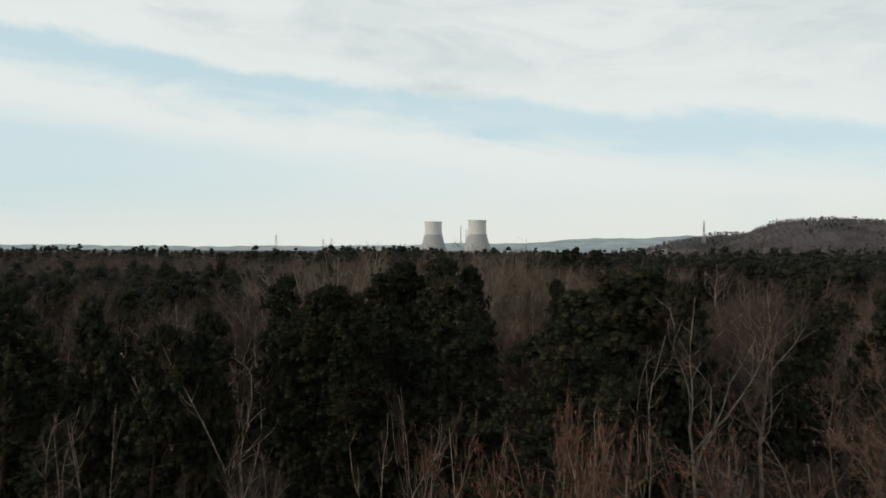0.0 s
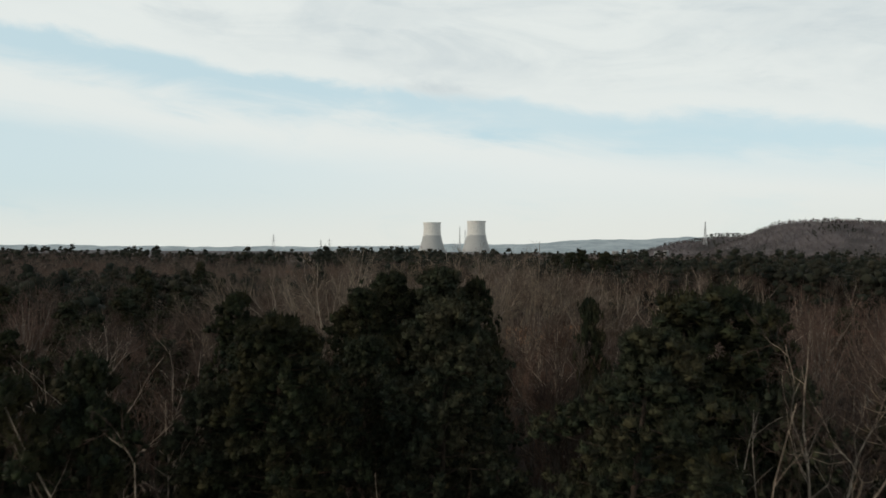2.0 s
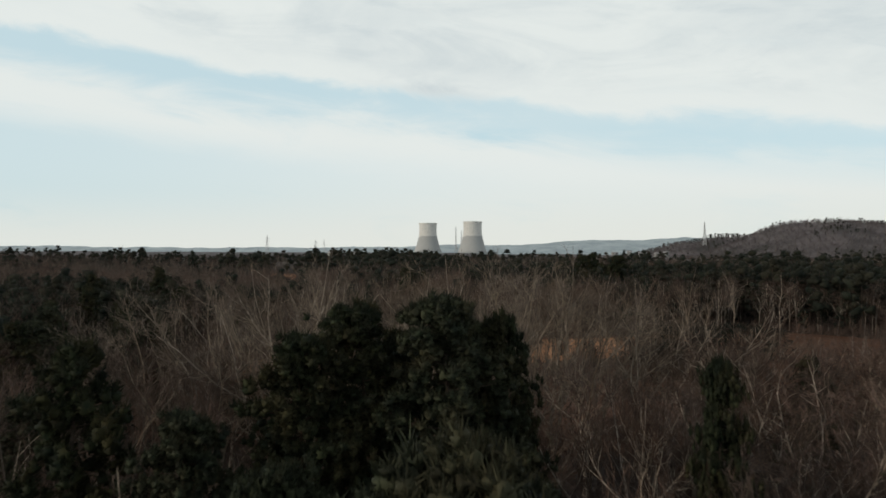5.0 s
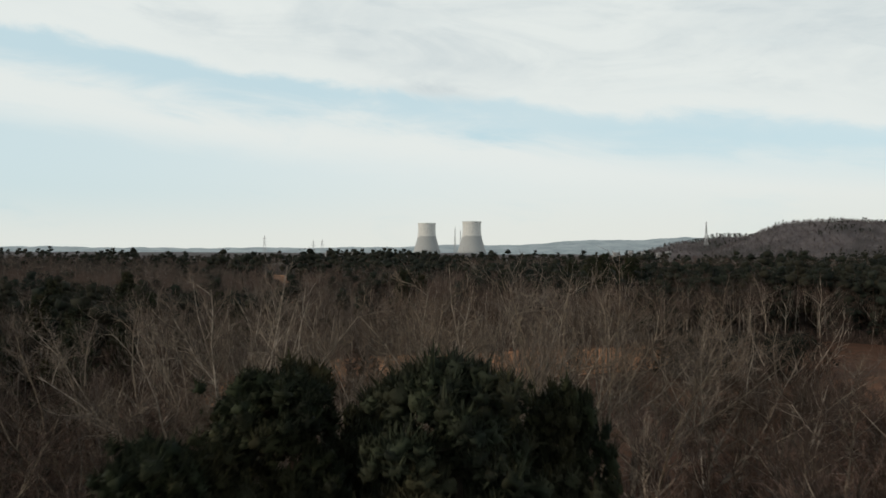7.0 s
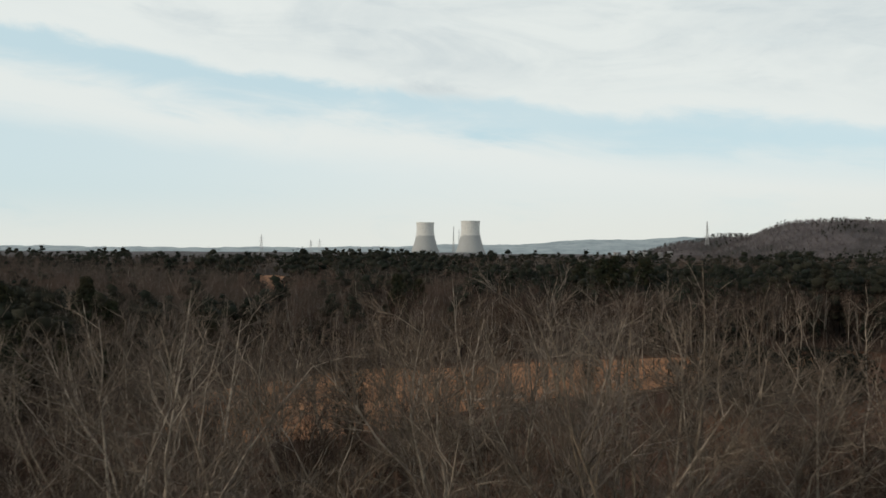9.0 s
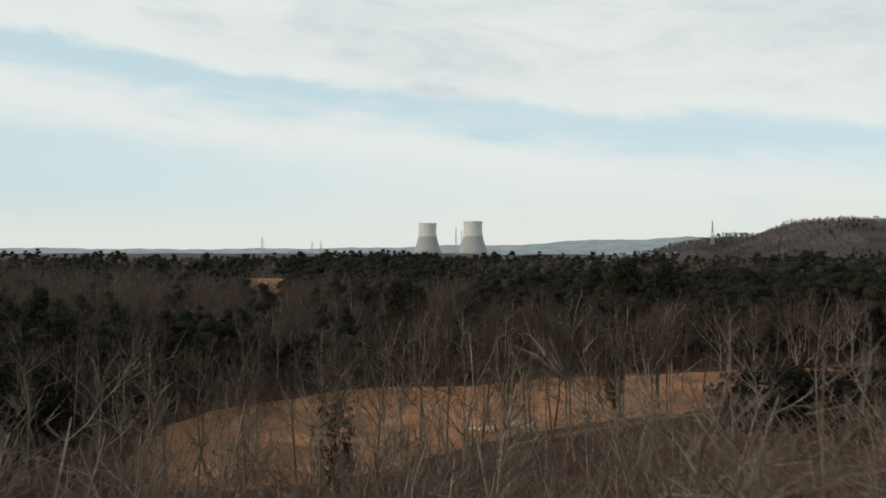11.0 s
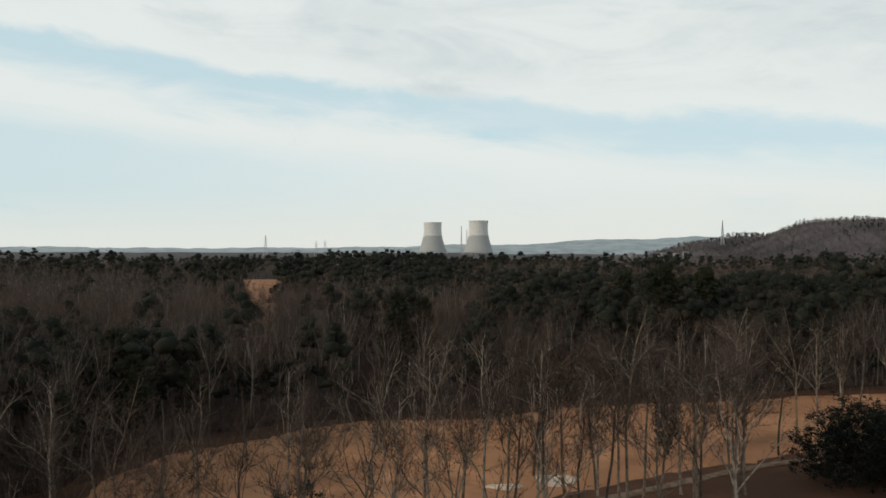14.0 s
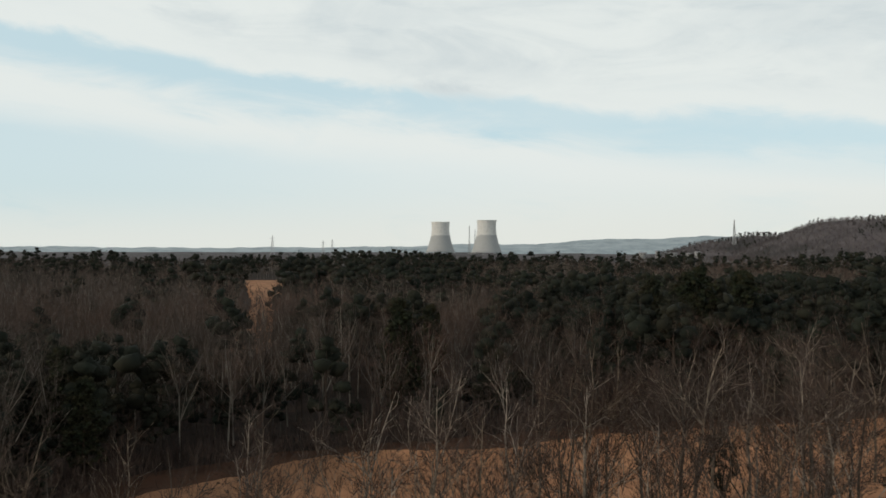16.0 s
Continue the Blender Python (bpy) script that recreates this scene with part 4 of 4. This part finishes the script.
def woods():
    rng = np.random.default_rng(5)
    mid = [rough_bare(400 + i, 360, 8, 0.07) for i in range(4)]
    mid_pine = [rough_pine(410 + i, 17, 36, 0.22, lump=1.9, wide=w) for i, w in enumerate((0.17, 0.21, 0.25))]
    far = [rough_bare(420 + i, 46, 4, 0.3) for i in range(4)]
    far_pine = [rough_pine(430 + i, 7, 12, 0.5, lump=2.7, wide=w) for i, w in enumerate((0.13, 0.19, 0.26))]
    sets = {"mid": list(EXTRA), "mid_pine": [], "far": [], "far_pine": []}
    y = 150.0
    while y < 1250:
        step = 6.8 if y < 420 else 7.5 + (y - 420) * 0.014
        half = 0.60 * y + 25
        for gx in np.arange(-half, half, step):
            x, yy = gx + rng.uniform(-0.42, 0.42) * step, y + rng.uniform(-0.42, 0.42) * step
            rim = inside(x, yy - 24, ROUGH_LINE) or inside(x + 20, yy - 8, ROUGH_LINE)
            if rim and yy > 235 and not inside(x, yy, ROUGH_LINE) and rng.uniform() < 0.75:
                sets["mid_pine"].append((x + rng.uniform(-3, 3), yy + rng.uniform(-3, 3), 0.0, rng.uniform(0.28, 0.5), rng.integers(3)))
            if x < -0.10 * yy - 6 and yy < 330 and not inside(x, yy, ROUGH_LINE) and rng.uniform() < 0.7:
                sets["mid_pine"].append((x + rng.uniform(-3, 3), yy + rng.uniform(-3, 3), 0.0, rng.uniform(0.3, 0.55), rng.integers(3)))
            if inside(x, yy, ROUGH_LINE) or (in_clearing(x, yy) and (yy > 520 or rng.uniform() < 0.85)) or (y < 165 and not free(x, yy, 4)):
                continue
            p = noise.noise((x * 0.011, yy * 0.008, 7.7)) + 0.5 * noise.noise((x * 0.03, yy * 0.02, 1.3))
            right = smooth(-5, 45, x - (yy - 300) * 0.05) * (yy < 480) * (yy > 262)
            band = smooth(0.13, 0.3, p) if yy > 330 else 0.0
            middle = math.exp(-((x + 0.075 * yy - 10) / (0.14 * yy)) ** 2) * float(smooth(420, 520, yy))
            share = 0.04 + 0.5 * float(right) + 0.36 * float(band) + 0.34 * middle + (0.28 if x < -42 and yy < 330 else 0) + 0.25 * float(smooth(850, 1000, yy))
            pine = rng.uniform() < share
            kind = ("mid" if yy < 400 else "far") + ("_pine" if pine else "")
            base = rng.uniform(0.74, 1.0) * (0.94 if pine else 1.02) + (0.10 * p if pine else 0)
            crowd = noise.noise((x * 0.022, yy * 0.012, 5.5))
            if yy > 420 and pine:
                base *= 1 + 0.30 * float(smooth(0.12, 0.4, crowd)) + (rng.uniform(0.03, 0.15) if rng.uniform() < 0.08 else 0)
            base = min(base, (28.0 if yy > 600 else 27.0) / 22)
            if kind == "mid_pine" and right > 0.5:
                base *= 1.13
            sets[kind].append((x, yy, float(land(x, yy)), base, rng.integers(3 if pine else 4)))
        y += step
    fine, wood, pine_g, pine_w = Geo(), Geo(), Geo(), Geo()
    gather(mid, np.array(sets["mid"]), (fine, wood))
    gather(far, np.array(sets["far"]), (fine, wood))
    gather(mid_pine, np.array(sets["mid_pine"]), (pine_g, pine_w))
    gather(far_pine, np.array(sets["far_pine"]), (pine_g, pine_w))
    ob = tagged(new("bare_woods"), "brown leafless woods stretching to the horizon", "woods", kind="stuff")
    part("crown", fine, FAR_TWIG, ob)
    part("trunk", wood, FAR_BARK, ob)
    ob = tagged(new("pine_woods"), "dark green pine woods standing among bare trees", "woods", kind="stuff")
    part("crown", pine_g, FAR_PINE, ob)
    part("trunk", pine_w, PINE_BARK, ob)

    # trees on the hill and the spur
    tiny = [hill_bare(440 + i, 26, 11.0) for i in range(3)]
    tiny_pine = [rough_pine(450 + i, 4, 4, 1.2, 15, lump=2.6, wide=0.16) for i in range(2)]
    bare, pines = [], []
    for yy in np.arange(1330, 2250, 12):
        for gx in np.arange(380, 1420, 12):
            x, y2 = gx + rng.uniform(-6, 6), yy + rng.uniform(-6, 6)
            z = float(land(x, y2))
            if z < 5 or y2 > 1850 and z < 14 or x > 0.62 * y2 + 60:
                continue
            p = noise.noise((x * 0.012, y2 * 0.012, 1.7))
            on_spur = y2 > 2000 and x > 690
            if rng.uniform() < ((0.35 if p > 0.22 else 0.01) + 0.6 * on_spur):
                pines.append((x, y2, z - 0.5, rng.uniform(0.6, 0.85), rng.integers(2)))
            else:
                bare.append((x, y2, z - 0.5, rng.uniform(0.7, 1.0), rng.integers(3)))
    fine, wood, pine_g, pine_w = Geo(), Geo(), Geo(), Geo()
    gather(tiny, np.array(bare), (fine, wood))
    gather(tiny_pine, np.array(pines), (pine_g, pine_w))
    ob = tagged(new("hill_woods"), "bare brown and scattered dark pine trees covering the hill", "woods", kind="stuff")
    part("bare_crown", fine, HILL, ob)
    part("bare_trunk", wood, FAR_BARK, ob)
    part("pine_crown", pine_g, FAR_PINE, ob)
    part("pine_trunk", pine_w, PINE_BARK, ob)


woods()


# ---------------------------------------------------------------- the far distance
def ridge(name, y, profile, label):
    """A distant ridge line: rounded hills behind everything."""
    g = Geo()
    xs = np.linspace(profile[0][0], profile[-1][0], 260)
    h = np.interp(xs, [p[0] for p in profile], [p[1] for p in profile])
    h = h + 2.2 * np.sin(xs * 0.011) + 1.4 * np.sin(xs * 0.037 + 1) + np.random.default_rng(2).normal(size=260) * 0.8
    v, f = [], []
    for x, t in zip(xs, h):
        v += [(x, y - 260, -8), (x, y - 130, t * 0.55), (x, y, t), (x, y + 60, t * 0.9)]
    for i in range(259):
        for j in range(3):
            a, b = i * 4 + j, i * 4 + j + 1
            f += [(a, b + 4, b), (a, a + 4, b + 4)]
    g.add(v, f)
    tagged(part(name, g, RIDGE, smooth=True), label, "hills", kind="structure")


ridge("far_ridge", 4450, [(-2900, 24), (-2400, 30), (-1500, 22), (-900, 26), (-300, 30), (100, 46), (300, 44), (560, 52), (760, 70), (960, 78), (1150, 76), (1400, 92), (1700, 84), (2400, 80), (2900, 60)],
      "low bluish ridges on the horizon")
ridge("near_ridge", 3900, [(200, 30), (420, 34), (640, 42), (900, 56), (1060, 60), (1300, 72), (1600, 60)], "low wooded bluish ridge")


def cooling_tower(x, y, height, top_r):
    """A hyperbolic concrete shell on a ring of slanted legs."""
    ob = new("cooling_tower")
    ob.location = (x, y, float(land(x, y)))
    k = 72
    throat_z, throat = height * 0.80, top_r * 0.965
    foot = 9.0
    zs = np.concatenate([np.linspace(foot, height, 34)])
    base_r = top_r * 1.56
    c = (throat_z - foot) / math.sqrt((base_r / throat) ** 2 - 1)
    rad = np.where(zs < throat_z, throat * np.sqrt(1 + ((zs - throat_z) / c) ** 2), throat + (top_r - throat) * ((zs - throat_z) / (height - throat_z)) ** 2)
    g = Geo()
    th = np.arange(k) * 2 * np.pi / k
    outer = [(r * math.cos(t), r * math.sin(t), z) for r, z in zip(rad, zs) for t in th]
    inner = [((r - 0.9) * math.cos(t), (r - 0.9) * math.sin(t), z) for r, z in zip(rad[::-1], zs[::-1]) for t in th]
    v = outer + inner
    f = []
    n = len(v) // k
    for a in range(n):
        for i in range(k):
            p, q = a * k + i, a * k + (i + 1) % k
            p2, q2 = ((a + 1) % n) * k + i, ((a + 1) % n) * k + (i + 1) % k
            f += [(p, q, q2), (p, q2, p2)]
    g.add(v, f)
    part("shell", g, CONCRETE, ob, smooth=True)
    g = Geo()
    ring = [(top_r + d, z) for d, z in ((-0.9, height), (1.0, height), (1.0, height + 1.8), (-0.9, height + 1.8))]
    v = [(r * math.cos(t), r * math.sin(t), z) for r, z in ring for t in th]
    f = []
    for a in range(4):
        for i in range(k):
            p, q, p2, q2 = a * k + i, a * k + (i + 1) % k, ((a + 1) % 4) * k + i, ((a + 1) % 4) * k + (i + 1) % k
            f += [(p, q, q2), (p, q2, p2)]
    g.add(v, f)
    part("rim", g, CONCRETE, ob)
    leg = Geo()
    r1, r2 = base_r + 2.5, rad[0] - 0.4
    leg.tube([(r1, 0, -0.5), (r2 * math.cos(0.07), r2 * math.sin(0.07), foot + 0.5)], [0.7, 0.6], 6, True)
    me = tri_mesh("leg", *leg.arrays(), CONCRETE)
    for i in range(36):
        o = new("leg", me)
        o.parent = ob
        o.matrix_basis = pose(0, 0, 0, 0, 0, i * 10) @ Matrix.Diagonal((1, 1 if i % 2 else -1, 1, 1))
    return tagged(ob, "hyperbolic concrete cooling tower, pale above, with shade painted in below", "cooling tower", "cooling towers")


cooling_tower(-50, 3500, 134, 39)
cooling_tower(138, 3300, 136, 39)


def lattice_tower(x, y, height, foot, arms, thick, name="transmission_tower", label="grey steel lattice transmission tower"):
    ob = new(name)
    ob.location = (x, y, float(land(x, y)) - 0.3)
    corners = [(-1, -1), (1, -1), (1, 1), (-1, 1)]

    def at(i, u):
        w = foot * 0.5 * (1 - u) ** 1.3 + foot * 0.045
        return (corners[i][0] * w, corners[i][1] * w, height * u)

    levels = [0, 0.16, 0.31, 0.45, 0.58, 0.70, 0.81, 0.91, 1.0]
    for i in range(4):
        g = Geo()
        g.tube([at(i, u) for u in levels], np.full(9, thick), 4, True)
        part("leg", g, STEEL, ob)
    g = Geo()
    for a, b in zip(levels, levels[1:]):
        for i in range(4):
            j = (i + 1) % 4
            g.tube([at(i, a), at(j, b)], [thick * 0.6] * 2, 3)
            g.tube([at(j, a), at(i, b)], [thick * 0.6] * 2, 3)
            g.tube([at(i, b), at(j, b)], [thick * 0.6] * 2, 3)
    part("bracing", g, STEEL, ob)
    for u, w in arms:
        g = Geo()
        g.tube([(-w, 0, height * u), (0, 0, height * u + w * 0.18), (w, 0, height * u)], [thick * 0.5, thick, thick * 0.5], 4, True)
        g.tube([(-w, 0, height * u), (w, 0, height * u)], [thick * 0.5] * 2, 4, True)
        part("crossarm", g, STEEL, ob)
    return tagged(ob, label, "pylon", "lattice towers")


lattice_tower(690, 2083, 98.5 - float(land(690, 2083)), 8.5, [(0.66, 4.5), (0.8, 4), (0.93, 3)], 0.4)
lattice_tower(70, 3350, 118, 9, [(0.9, 4)], 0.7)
lattice_tower(92, 3330, 103, 9, [(0.9, 4)], 0.6)
lattice_tower(-505, 2350, 62, 12, [(0.7, 9), (0.85, 8)], 0.22)
lattice_tower(-395, 2550, 52, 12, [(0.7, 9), (0.85, 8)], 0.2)
lattice_tower(-375, 2600, 55, 12, [(0.7, 9), (0.85, 8)], 0.2)


def building(x, y, w, d, h, base):
    """A small far building with a pitched roof, doors and windows."""
    ob = new("building")
    ob.location = (x, y, base)
    g = Geo()
    box(g, (-w / 2, -d / 2, -6), (w / 2, d / 2, h))
    part("wall", g, WALL, ob)
    g = Geo()
    e, r = 0.5, h + d * 0.22
    g.add([(-w / 2 - e, -d / 2 - e, h), (w / 2 + e, -d / 2 - e, h), (w / 2 + e, 0, r), (-w / 2 - e, 0, r), (-w / 2 - e, d / 2 + e, h), (w / 2 + e, d / 2 + e, h)],
          [(0, 1, 2), (0, 2, 3), (3, 2, 5), (3, 5, 4), (0, 3, 4), (1, 5, 2), (0, 4, 5), (0, 5, 1)])
    part("roof", g, ROOF, ob)
    for i in range(max(2, int(w / 5))):
        g = Geo()
        cx = -w / 2 + (i + 0.5) * w / max(2, int(w / 5))
        box(g, (cx - 0.8, -d / 2 - 0.06, h * 0.4), (cx + 0.8, -d / 2 + 0.1, h * 0.75))
        part("window", g, DARK, ob)
    return tagged(ob, "pale low building far off among the trees", "building", "far buildings")


for x, y, w, d, h, base in [(330, 1520, 22, 10, 8, 14), (352, 1500, 14, 9, 7, 15), (385, 1530, 26, 12, 8, 14), (420, 1560, 16, 10, 8, 13), (450, 1600, 18, 10, 7, 16),
                            (-250, 1900, 46, 16, 7, 11), (-205, 1950, 30, 14, 7, 11), (398, 1480, 12, 9, 6, 15), (366, 1555, 16, 9, 8, 17)]:
    building(x, y, w * 0.55, d * 0.6, h * 0.6, base + 1.5)
